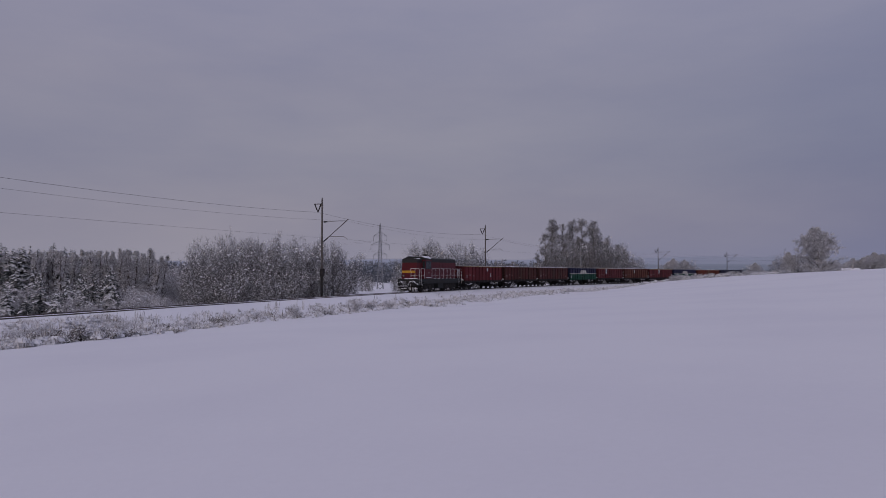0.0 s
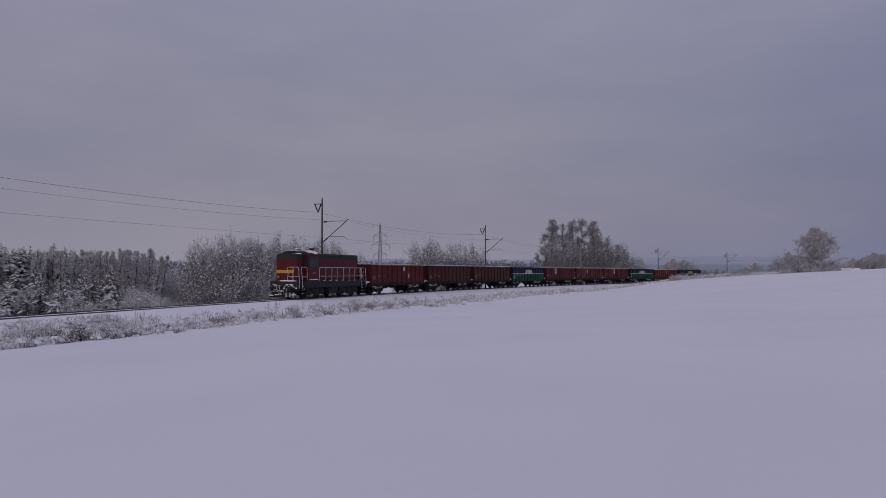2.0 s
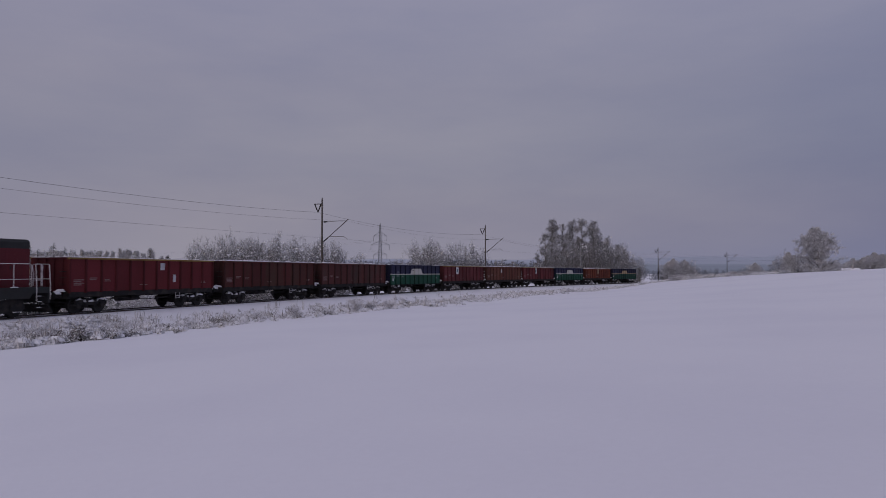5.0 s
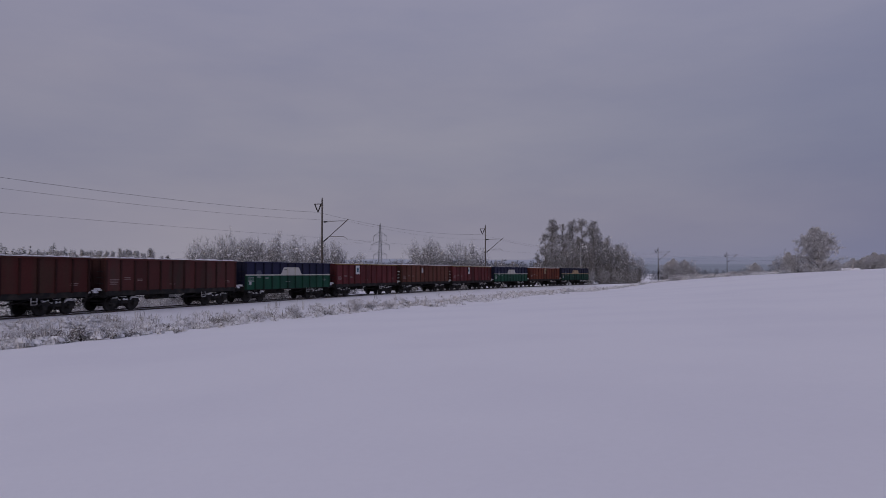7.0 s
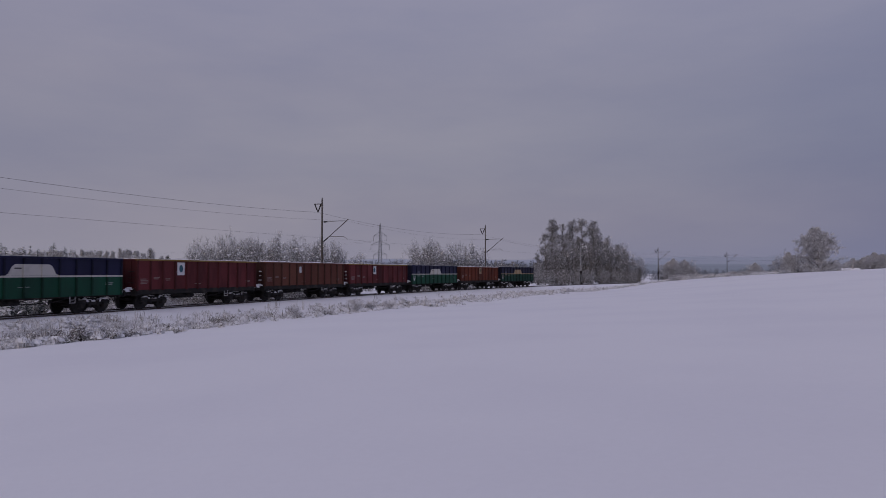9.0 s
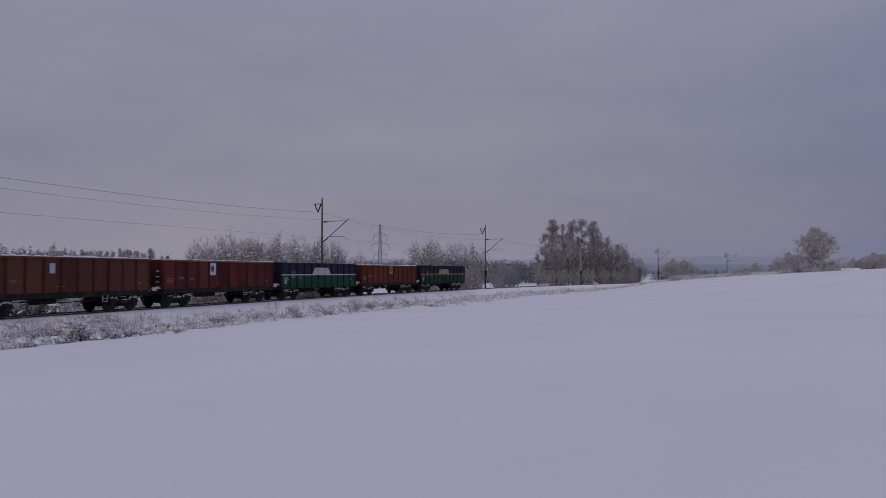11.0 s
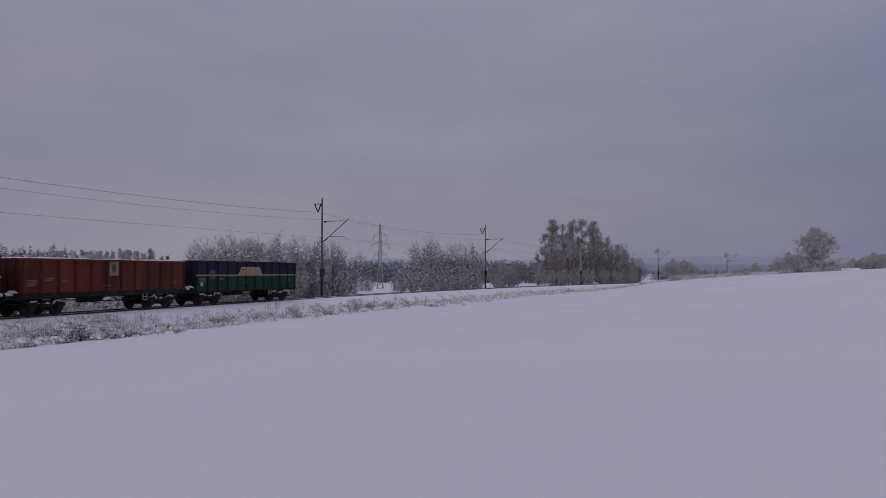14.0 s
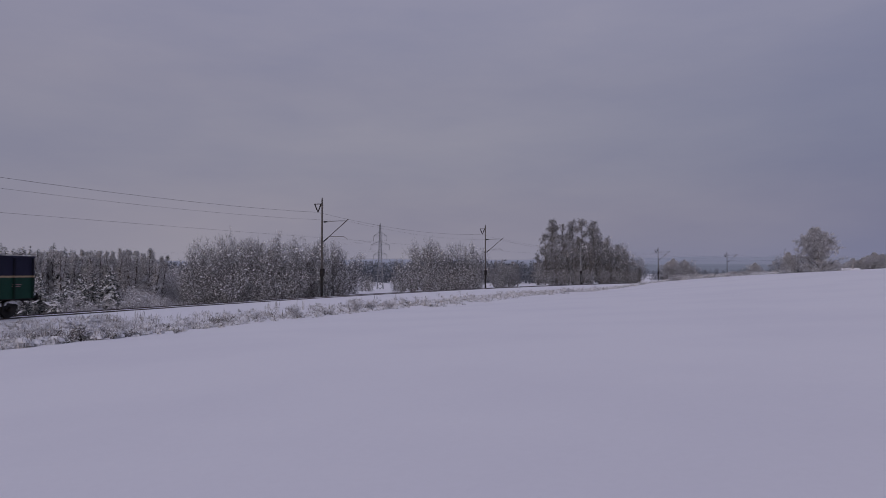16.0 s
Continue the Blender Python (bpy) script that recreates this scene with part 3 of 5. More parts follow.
WAGONS = [
    wagon(1, WAGON_RED, "faded red open steel wagon with yellowish rim and stencilling", rim=RIM_YELLOW, patches=((-1.15, 2.5, 2.95, 0.2), (-2.3, 1.7, 2.2, 0.13))),
    wagon(2, WAGON_BROWN, "dark brown open steel wagon with snow along its rim"),
    wagon(3, WAGON_RUST, "rusty red-brown open steel wagon with snow along its rim"),
    wagon(4, GREEN, "navy and green open wagon with a white stripe and emblem", BLUE, CREAM, marks=PALE_MARK),
    wagon(5, WAGON_MAROON, "maroon open wagon with yellowish rim and a white board", sign_at=2.3, rim=RIM_YELLOW),
    wagon(6, WAGON_TAN, "weathered rust-brown open wagon with snow along its rim", patches=((1.15, 2.3, 2.85, 0.18),)),
    wagon(7, WAGON_MAROON, "maroon open wagon with yellowish rim and a white board", sign_at=1.35, rim=RIM_YELLOW),
    wagon(8, GREEN, "navy and green open wagon with a white stripe and emblem", BLUE, CREAM, marks=PALE_MARK),
    wagon(9, WAGON_ORANGE, "orange rusty open wagon with a small beige board", sign_at=0.0, top=3.1, sign_mat=BOARD_TAN),
    wagon(10, DIM_GREEN, "grimy dark green and navy open wagon with a beige emblem", DIM_BLUE, BEIGE),
]



def locomotive():
    rnd = random.Random(77)
    car = tagged(new("locomotive"), "dark red diesel locomotive with grey roof and white handrails", "locomotive")

    def slab(name, mat, *dims, label="", round_=0.0):
        bm = bmesh.new()
        box(bm, *dims)
        if round_:
            bmesh.ops.bevel(bm, geom=[e for e in bm.edges if abs(e.verts[0].co.x - e.verts[1].co.x) > 0.3 and e.verts[0].co.z > (dims[4] + dims[5]) / 2], offset=round_, segments=3, affect="EDGES")
        return part(name, bm, mat, car, label)

    def hood(name, x0, x1, top, label):
        """Red sides with a grey rounded roof."""
        body = slab(name, LOCO_RED, x0, x1, -1.0, 1.0, 1.57, top - 0.5, label=label)
        bm = bmesh.new()
        prism(bm, [(-1.0, top - 0.5), (1.0, top - 0.5), (0.99, top - 0.16), (0.9, top - 0.04), (0.72, top), (-0.72, top), (-0.9, top - 0.04), (-0.99, top - 0.16)], 0, x0 - 0.001, x1 + 0.001)
        part("hood_roof", bm, LOCO_GREY, body, "dark grey rounded roof")
        return body

    # frame with steps cut in
    bm = bmesh.new()
    prism(bm, [(-6.1, 1.25), (-6.1, 1.57), (6.1, 1.57), (6.1, 1.25), (5.0, 1.25), (4.8, 0.98), (-4.8, 0.98), (-5.0, 1.25)], 1, -1.48, 1.48)
    part("frame", bm, LOCO_FRAME, car, "grey painted running board and frame")
    for sx in (-1, 1):
        slab("headstock", LOCO_FRAME, min(sx * 6.0, sx * 6.14), max(sx * 6.0, sx * 6.14), -1.45, 1.45, 0.72, 1.5, label="dark grey headstock")
        buffers(car, sx * 6.14, True, rnd)
    long_hood = hood("long_hood", -5.2, 2.75, 4.1, "long dark red engine hood")
    short_hood = hood("short_hood", 4.5, 5.9, 4.02, "short dark red front hood")
    # doors along the long hood
    for sg in (-1, 1):
        for k in range(8):
            x = -4.75 + k * 0.9
            bm = bmesh.new()
            box(bm, x, x + 0.84, min(sg * 1.0, sg * 1.012), max(sg * 1.0, sg * 1.012), 1.68, 3.52)
            part("hood_door", bm, LOCO_RED, long_hood)
            bm = bmesh.new()
            box(bm, x + 0.7, x + 0.76, min(sg * 1.012, sg * 1.03), max(sg * 1.012, sg * 1.03), 2.5, 2.66)
            part("door_handle", bm, LOCO_GREY, car)
    for x in (-4.6, -3.4, 0.2):
        bm = bmesh.new()
        for k in range(6):
            box(bm, x, x + 0.9, 1.0, 1.018, 2.9 + k * 0.1, 2.96 + k * 0.1)
        part("louvre", bm, LOCO_RED, car, "louvred air intake")
    # cab
    cab = slab("cab", LOCO_RED, 2.75, 4.5, -1.42, 1.42, 1.57, 3.95, label="dark red driver's cab with grey window band")
    bm = bmesh.new()
    prism(bm, [(-1.5, 3.9), (1.5, 3.9), (1.45, 4.05), (1.0, 4.22), (-1.0, 4.22), (-1.45, 4.05)], 0, 2.65, 4.62)
    part("cab_roof", bm, LOCO_GREY, cab, "grey curved cab roof")
    bm = bmesh.new()
    n = 15
    for sg in (-1, 1):
        rows_ = []
        for i in range(n):
            u = i / (n - 1)
            x = 2.72 + (4.56 - 2.72) * u
            low = min(0.9, max(0.0, 0.28 * math.sin(u * 7.0 + 1.0 + sg) + rnd.uniform(0.05, 0.3)))
            thick = rnd.uniform(0.05, 0.10)
            rim_ = Vector((x, sg * (1.5 - 0.42 * low), 4.0 + 0.2 * low))
            rows_.append([bm.verts.new(q) for q in (rim_, rim_ + Vector((0, -0.02 * sg, thick)), (x, sg * 0.95, 4.25 + thick), (x, sg * 0.0, 4.25 + thick * 0.8))])
        for a, b in zip(rows_, rows_[1:]):
            for i in range(3):
                bm.faces.new((a[i], b[i], b[i + 1], a[i + 1])).smooth = True
    part("roof_snow", bm, SNOW_CLUMP, cab, "snow sliding off the cab roof")
    for sg in (-1, 1):
        for x0, x1 in ((2.95, 3.45), (3.53, 4.35)):
            bm = bmesh.new()
            box(bm, x0 - 0.05, x1 + 0.05, min(sg * 1.42, sg * 1.435), max(sg * 1.42, sg * 1.435), 2.75, 3.72)
            part("window_frame", bm, LOCO_GREY, cab)
            bm = bmesh.new()
            box(bm, x0, x1, min(sg * 1.435, sg * 1.44), max(sg * 1.435, sg * 1.44), 2.8, 3.67)
            part("cab_window", bm, PANE, cab, "dark side window")
        bm = bmesh.new()
        box(bm, 4.5, 4.512, sg * 1.0 if sg < 0 else 1.05, sg * 1.38 if sg > 0 else -1.05, 2.75, 3.7) if sg > 0 else box(bm, 4.5, 4.512, -1.38, -1.05, 2.75, 3.7)
        part("cab_window", bm, PANE, cab, "narrow front window beside the hood")
        bm = bmesh.new()
        q = (sg * 1.42, sg * 1.428)
        box(bm, 3.25, 3.8, min(q), max(q), 2.24, 2.36)
        part("number_plate", bm, STENCIL, cab, "unreadable pale lettering as a plain bar")
        bm = bmesh.new()
        q = (sg * 1.42, sg * 1.47)
        box(bm, 3.0, 4.3, min(q), max(q), 1.68, 1.74)
        part("sill_ledge", bm, SNOW_CLUMP, cab, "snow on the ledge under the cab")
    # roof fittings
    bm = bmesh.new()
    tube(bm, [(2.25, 0.3, 4.0), (2.25, 0.3, 4.5)], [0.2, 0.2], 12)
    tube(bm, [(2.25, 0.3, 4.5), (2.25, 0.3, 4.58)], [0.24, 0.24], 12)
    part("exhaust_stack", bm, LOCO_GREY, car)
    for x, y, z in ((5.0, 0.3, 4.0), (4.3, 0.4, 4.2), (3.1, 0.4, 4.2)):
        bm = bmesh.new()
        tube(bm, [(x, y, z - 0.02), (x, y, z + 0.28)], 0.035, 6)
        tube(bm, [(x - 0.15, y, z + 0.16), (x + 0.15, y, z + 0.16)], [0.03, 0.06], 8)
        part("horn", bm, DARK, car)
    bm = bmesh.new()
    tube(bm, [(4.5, 0.2, 4.36), (3.0, 0.2, 4.36)], 0.025, 6)
    part("roof_antenna", bm, DARK, car)
    bm = bmesh.new()
    for x, y, rx, ry in ((4.85, 0.6, 0.36, 0.34), (5.25, 0.72, 0.22, 0.2), (4.7, 0.2, 0.2, 0.4), (5.5, 0.5, 0.12, 0.12)):
        lump(bm, (x, y, 4.0), rx, ry, 0.07, rnd, 11)
    part("roof_snow", bm, SNOW_CLUMP, short_hood, "patch of snow on the hood")
    # front: warning stripe, lamps
    bm = bmesh.new()
    box(bm, 5.9, 5.915, -1.0, 0.8, 2.28, 2.56)
    part("warning_stripe", bm, YELLOW, short_hood, "yellow warning stripe")
    bm = bmesh.new()
    box(bm, -5.215, -5.2, -1.0, 1.0, 2.28, 2.56)
    part("warning_stripe", bm, YELLOW, long_hood, "yellow warning stripe")
    for x, y, z in ((5.92, 0.72, 1.95), (5.92, -0.72, 1.95)):
        bm = bmesh.new()
        tube(bm, [(x - 0.02, y, z), (x + 0.1, y, z)], 0.13, 14)
        hl = part("headlight", bm, LOCO_GREY, short_hood)
        bm = bmesh.new()
        tube(bm, [(x + 0.095, y, z), (x + 0.112, y, z)], 0.10, 14)
        part("lens", bm, LAMP_GLASS, hl)
    # snowplough and steps at the front
    for sx in (-1, 1):
        bm = bmesh.new()
        prism(bm, [(sx * 6.15, 0.62), (sx * 6.5, 0.2), (sx * 6.44, 0.18), (sx * 6.05, 0.6)], 1, -1.3, 1.3)
        part("snowplough", bm, DARK, car, "dark snowplough blade caked with snow")
    for y0 in (-1.15, -0.75, -0.3, 0.2, 0.65, 1.1):
        bm = bmesh.new()
        lump(bm, (6.32 + rnd.uniform(-0.06, 0.1), y0 + rnd.uniform(-0.1, 0.1), 0.42 - rnd.uniform(0, 0.14)), rnd.uniform(0.08, 0.2), rnd.uniform(0.18, 0.36), rnd.uniform(0.05, 0.1), rnd)
        part("plough_snow", bm, SNOW_CLUMP, car, "snow caked on the plough")
    for y0 in (0.35, 0.72, 1.09):
        bm = bmesh.new()
        vs = [bm.verts.new(q) for q in ((6.165, y0 - 0.22, 0.60), (6.165, y0 - 0.04, 0.60), (6.515, y0 + 0.2, 0.21), (6.515, y0 + 0.02, 0.21))]
        bm.faces.new(vs)
        bmesh.ops.solidify(bm, geom=list(bm.faces), thickness=0.012)
        part("plough_stripe", bm, WHITE, car, "white warning stripe on the plough")
    # hoses caked with snow and clods on the beam
    for y0, y1, z1 in ((0.62, 0.42, 0.5), (0.3, 0.12, 0.42), (-0.35, -0.2, 0.45), (-0.62, -0.45, 0.55)):
        bm = bmesh.new()
        tube(bm, [(6.14, y0, 1.2), (6.38, y0, 1.22), (6.52, (y0 + y1) / 2, 0.98), (6.46, y1, 0.72), (6.36, y1 * 0.9, z1)], [0.03, 0.042, 0.036, 0.034, 0.03], 7)
        part("air_hose", bm, RIME, car, "air hose caked with snow")
    for k in range(9):
        bm = bmesh.new()
        lump(bm, (6.2 + rnd.uniform(-0.02, 0.06), -1.3 + k * 0.32 + rnd.uniform(-0.1, 0.1), rnd.uniform(0.62, 1.38)), 0.07, rnd.uniform(0.07, 0.2), rnd.uniform(0.05, 0.13), rnd)
        part("beam_snow", bm, SNOW_CLUMP, car, "clod of snow stuck to the buffer beam")
    bm = bmesh.new()
    lump(bm, (6.0, 0.3, 1.58), 0.16, 1.1, 0.09, rnd, 10)
    part("deck_snow", bm, SNOW_CLUMP, car, "snow along the front deck")
    for sg in (-1, 1):
        for x in (5.35, -5.45):
            for z in (0.45, 0.75, 1.05):
                bm = bmesh.new()
                box(bm, x - 0.25, x + 0.25, min(sg * 1.25, sg * 1.5), max(sg * 1.25, sg * 1.5), z, z + 0.035)
                part("step", bm, DARK, car)
                bm = bmesh.new()
                lump(bm, (x, sg * 1.42, z + 0.035), 0.2, 0.07, 0.03, rnd)
                part("step_snow", bm, SNOW_CLUMP, car, "dusting of snow on a step")
        # handrails
        y = sg * 1.42

        def rail(name, pts, r=0.021):
            bm = bmesh.new()
            tube(bm, pts, r, 6)
            return part(name, bm, RAIL_WHITE, car)
        rail("handrail", [(2.68, y, 1.6), (2.68, y, 2.74), (2.6, y, 2.8), (-4.85, y, 2.8), (-4.95, y, 2.74), (-4.95, y, 1.6)])
        rail("handrail", [(2.68, y, 2.0), (-4.95, y, 2.0)], 0.017)
        for k in range(1, 7):
            x = 2.68 - k * 7.63 / 7
            rail("rail_post", [(x, y, 1.57), (x, y, 2.8)], 0.018)
        for x0, x1 in ((5.62, 4.72), (-5.2, -5.62)):
            if x0 > 0 and sg < 0:
                continue
            rail("grab_rail", [(x0, sg * 1.51, 0.85), (x0, sg * 1.51, 1.6), (x0, y, 2.74), (x0 - 0.06 if x0 > 0 else x0 - 0.04, y, 2.8), (x1 + 0.06, y, 2.8), (x1, y, 2.74), (x1, y, 1.6)])
            rail("grab_rail", [(x0, y, 1.95), (x1, y, 1.95)], 0.02)
        for sx in (-1, 1):
            x = sx * 6.08
            if sx > 0 and sg < 0:
                continue
            rail("end_rail", [(x, sg * 1.51, 0.9), (x, sg * 1.51, 1.6), (x, y, 2.74), (x, sg * 1.36, 2.8), (x, sg * 0.3, 2.8), (x, sg * 0.22, 2.72), (x, sg * 0.34, 2.3), (x, sg * 0.3, 1.6)])
            rail("end_rail", [(x, sg * 0.85, 1.6), (x, sg * 0.85, 2.8)], 0.02)
            rail("end_rail", [(x, y, 2.0), (x, sg * 0.3, 2.0)], 0.018)
        # deck snow beside the hood
        for k in range(6):
            bm = bmesh.new()
            lump(bm, (1.8 - k * 1.15, sg * 1.38, 1.57), rnd.uniform(0.15, 0.35), 0.06, 0.05, rnd)
            part("deck_snow", bm, SNOW_CLUMP, car, "snow along the running board")
    # tank and gear between the bogies
    bm = bmesh.new()
    box(bm, -0.85, 0.8, -1.34, 1.34, 0.36, 0.98)
    bmesh.ops.bevel(bm, geom=list(bm.edges), offset=0.05, segments=2, affect="EDGES")
    part("fuel_tank", bm, LOCO_FRAME, car, "grey fuel tank between the bogies")
    for sg in (-1, 1):
        for x0, x1 in ((1.7, 4.7), (-4.7, -1.1)):
            bm = bmesh.new()
            prism(bm, [(x0, 0.5), (x0 + 0.1, 0.95), (x1 - 0.1, 0.95), (x1, 0.5), (x1 - 0.25, 0.32), (x1 - 0.8, 0.27), (x0 + 0.8, 0.27), (x0 + 0.25, 0.32)], 1, min(sg * 1.15, sg * 1.28), max(sg * 1.15, sg * 1.28))
            for k in range(3):
                xm = x0 + (x1 - x0) * (0.2 + 0.3 * k)
                box(bm, xm - 0.2, xm + 0.2, min(sg * 1.28, sg * 1.34), max(sg * 1.28, sg * 1.34), 0.36, 0.7)
            part("bogie_side", bm, DARK, car)
            for xa, xb in ((x0 + 0.3, x0 + 0.9), (x1 - 1.2, x1 - 0.5)):
                bm = bmesh.new()
                snow_path(bm, [(xa, sg * 1.3, 0.3), (xb, sg * 1.3, 0.29)], 0.04, 0.05, rnd)
                part("bogie_snow", bm, SNOW_CLUMP, car, "snow packed along the lower edge")
    add_bogies(car, (-3.2, 3.2), 2.4, 0.5, bogie_mesh(2.4, 0.5), wheelset_mesh(0.5), 900)
    return car


LOCO = locomotive()

# ---- masts, wires and pylon ----


def line_matrix(s, d, h=0.0):
    """Local x down the line, y away from the field, z up."""
    a = float(np.interp(s, STN, HEAD))
    m = Matrix(((math.cos(a), -math.sin(a), 0, 0), (math.sin(a), math.cos(a), 0, 0), (0, 0, 1, 0), (0, 0, 0, 1)))
    m.translation = on_line(s, d, h)
    return m


MASTS = ((-2.0, 9.45), (45.3, 10.06), (89.2, 9.9), (130.3, 8.5), (171.6, 8.75), (211.7, 8.5), (252.0, 8.5))


def catenary_mast(s, h, short):
    m = tagged(new("catenary_mast"), "grey-brown steel catenary mast with cantilever arm beside the track" if not short else "pale catenary mast with a short arm beside the track", "catenary mast", "masts along the line")
    m.matrix_world = line_matrix(s, -2.9)
    bm = bmesh.new()
    tube(bm, [(0, 0, -1.3), (0, 0, 2.1)], [0.14, 0.13], 8)
    part("mast_base", bm, DARK, m, "dark tarred lower mast")
    bm = bmesh.new()
    tube(bm, [(0, 0, 2.0), (0, 0, h - 0.25), (0, 0, h)], [0.09, 0.07, 0.05] if short else [0.115, 0.085, 0.05], 8)
    part("pole", bm, RIME if short else CONCRETE, m, "rime-whitened upper mast" if short else "")
    bm = bmesh.new()
    box(bm, -0.2, 0.2, -0.2, 0.1, 1.95, 2.7)
    part("switch_box", bm, DARK, m, "dark box fixed to the mast")
    bm = bmesh.new()
    box(bm, 0.06, 0.10, -0.035, 0.035, 2.7, h - 0.7)
    part("rime_strip", bm, RIME, m, "snow stuck to the weather side")
    top = h - 0.65
    bm = bmesh.new()
    tube(bm, [(0, -0.1, top), (0, 0.95, top + 0.02)], 0.05, 6)
    tube(bm, [(0, 0.12, top - 0.2), (0, 0.12, top + 0.12)], 0.04, 6)
    part("feeder_bracket", bm, CONCRETE, m)
    for y in (0.15, 0.9):
        bm = bmesh.new()
        tube(bm, [(0, y, top), (0, y * 0.4 + 0.3, top - 0.5), (0, 0.52, top - 0.85)], [0.07, 0.08, 0.04], 6)
        part("insulator", bm, DARK, m)
    if not short:
        bm = bmesh.new()
        tube(bm, [(0, -0.1, 5.45), (0, -3.1, 7.75)], 0.045, 6)
        part("cantilever", bm, CONCRETE, m, "slanting cantilever tube")
        bm = bmesh.new()
        tube(bm, [(0, -0.9, 6.0), (0, -2.6, 6.02)], 0.03, 6)
        tube(bm, [(0, -2.5, 6.05), (0, -3.0, 5.72)], 0.022, 6)
        part("registration_arm", bm, CONCRETE, m)
        bm = bmesh.new()
        tube(bm, [(0, -0.15, 7.55), (0, -2.7, 7.6)], 0.02, 5)
        part("stay_tube", bm, CONCRETE, m)
        for a, b in (((0, -0.2, 5.53), (0, -0.65, 5.87)), ((0, -0.2, 7.55), (0, -0.6, 7.56))):
            bm = bmesh.new()
            tube(bm, [a, b], 0.075, 8)
            part("insulator", bm, LOCO_FRAME, m)
    else:
        bm = bmesh.new()
        tube(bm, [(0, 0.1, h - 0.8), (0, -1.4, h - 0.1)], 0.045, 6)
        part("cantilever", bm, CONCRETE, m, "short slanting arm")
    return m


for s_, h_ in MASTS:
    catenary_mast(s_, h_, abs(s_ - 130.3) < 1)


def wire(name, label, pts_of, sag, r):
    """A wire hung from mast to mast."""
    bm = bmesh.new()
    for (s0, h0), (s1, h1) in zip(MASTS, MASTS[1:]):
        a, b = pts_of(s0, h0), pts_of(s1, h1)
        dip = sag * (0.6 if s0 < 0 else 1.0)
        tube(bm, [a.lerp(b, k / 10) - Vector((0, 0, dip * 4 * (k / 10) * (1 - k / 10))) for k in range(11)], r, 4, cap=False)
    return tagged(new(name, mesh_of(name, bm, WIRE)), label, "wire", "wires of the line")


wire("feeder_wire", "thin dark feeder wire hung from the mast tops", lambda s, h: on_line(s, -3.42, h - 1.5), 0.75, 0.010)
wire("messenger_wire", "thin sagging messenger wire over the track", lambda s, h: on_line(s, 0.0, 7.6 if s > 0 else 6.85), 0.75, 0.006)
wire("contact_wire", "thin taut contact wire over the track", lambda s, h: on_line(s, 0.0, 5.7 if s > 0 else 5.45), 0.1, 0.006)

PX, PY = -26.7, 307.8


def pylon():
    z0 = float(land(np.array([PX]), np.array([PY]))[0])
    H = EYE + 20.2 - z0
    p = tagged(new("power_pylon"), "grey steel lattice power pylon with three crossarms", "pylon")
    p.matrix_world = pose(PX, PY, z0 - 0.3)

    def half(z):
        return 1.35 + (0.6 - 1.35) * min(1, z / (H * 0.55)) if z < H * 0.55 else 0.6 + (0.2 - 0.6) * (z - H * 0.55) / (H * 0.45)
    for sx in (-1, 1):
        for sy in (-1, 1):
            bm = bmesh.new()
            zs = np.linspace(0, H - 1, 7)
            tube(bm, [(sx * half(z), sy * half(z), z) for z in zs], 0.11, 4)
            part("leg", bm, GALV, p)
    z = 0.0
    while z < H - 2:
        dz = max(1.2, half(z) * 1.7)
        a, b = half(z), half(z + dz)
        for sy in (-1, 1):
            bm = bmesh.new()
            for sx in (-1, 1):
                tube(bm, [(sx * a, sy * a, z), (-sx * b, sy * b, z + dz)], 0.06, 4)
                tube(bm, [(sy * a, sx * a, z), (sy * b, -sx * b, z + dz)], 0.06, 4)
            part("lattice_brace", bm, GALV, p)
        z += dz
    bm = bmesh.new()
    tube(bm, [(0, 0, H - 1.4), (0, 0, H)], [0.22, 0.08], 6)
    part("peak", bm, GALV, p)
    for zz, w in ((H - 5.6, 2.8), (H - 9.4, 3.9), (H - 13.6, 2.8)):
        for sx in (-1, 1):
            bm = bmesh.new()
            for sy in (-0.4, 0.4):
                tube(bm, [(sx * 0.4, sy, zz), (sx * w, 0, zz - 0.15)], 0.08, 4)
                tube(bm, [(sx * 0.4, sy, zz + 1.5), (sx * w * 0.55, sy * 0.5, zz + 0.7), (sx * w, 0, zz - 0.1)], 0.08, 4)
            arm = part("crossarm", bm, GALV, p)
            bm = bmesh.new()
            tube(bm, [(sx * w, 0, zz - 0.1), (sx * w, 0, zz - 2.1)], 0.09, 6)
            part("insulator", bm, GALV, arm)


pylon()


def power_wires():
    """Conductors that hang from the crossarms towards the next pylon."""
    H = EYE + 20.2
    for drop, w in ((5.6, 2.8), (9.4, 3.9), (13.6, 2.8)):
        for sx in (-1, 1):
            a = Vector((PX + sx * w, PY, H - drop - 2.4))
            b = a + Vector((-205, 12, 0))
            bm = bmesh.new()
            tube(bm, [a.lerp(b, k / 24) - Vector((0, 0, 5.2 * 4 * (k / 24) * (1 - k / 24))) for k in range(25)], 0.009, 4, cap=False)
            tagged(new("power_wire", mesh_of("power_wire", bm, WIRE)), "thin sagging conductor of the power line", "wire", "wires of the power line")


power_wires()

# ---- trees and bushes ----


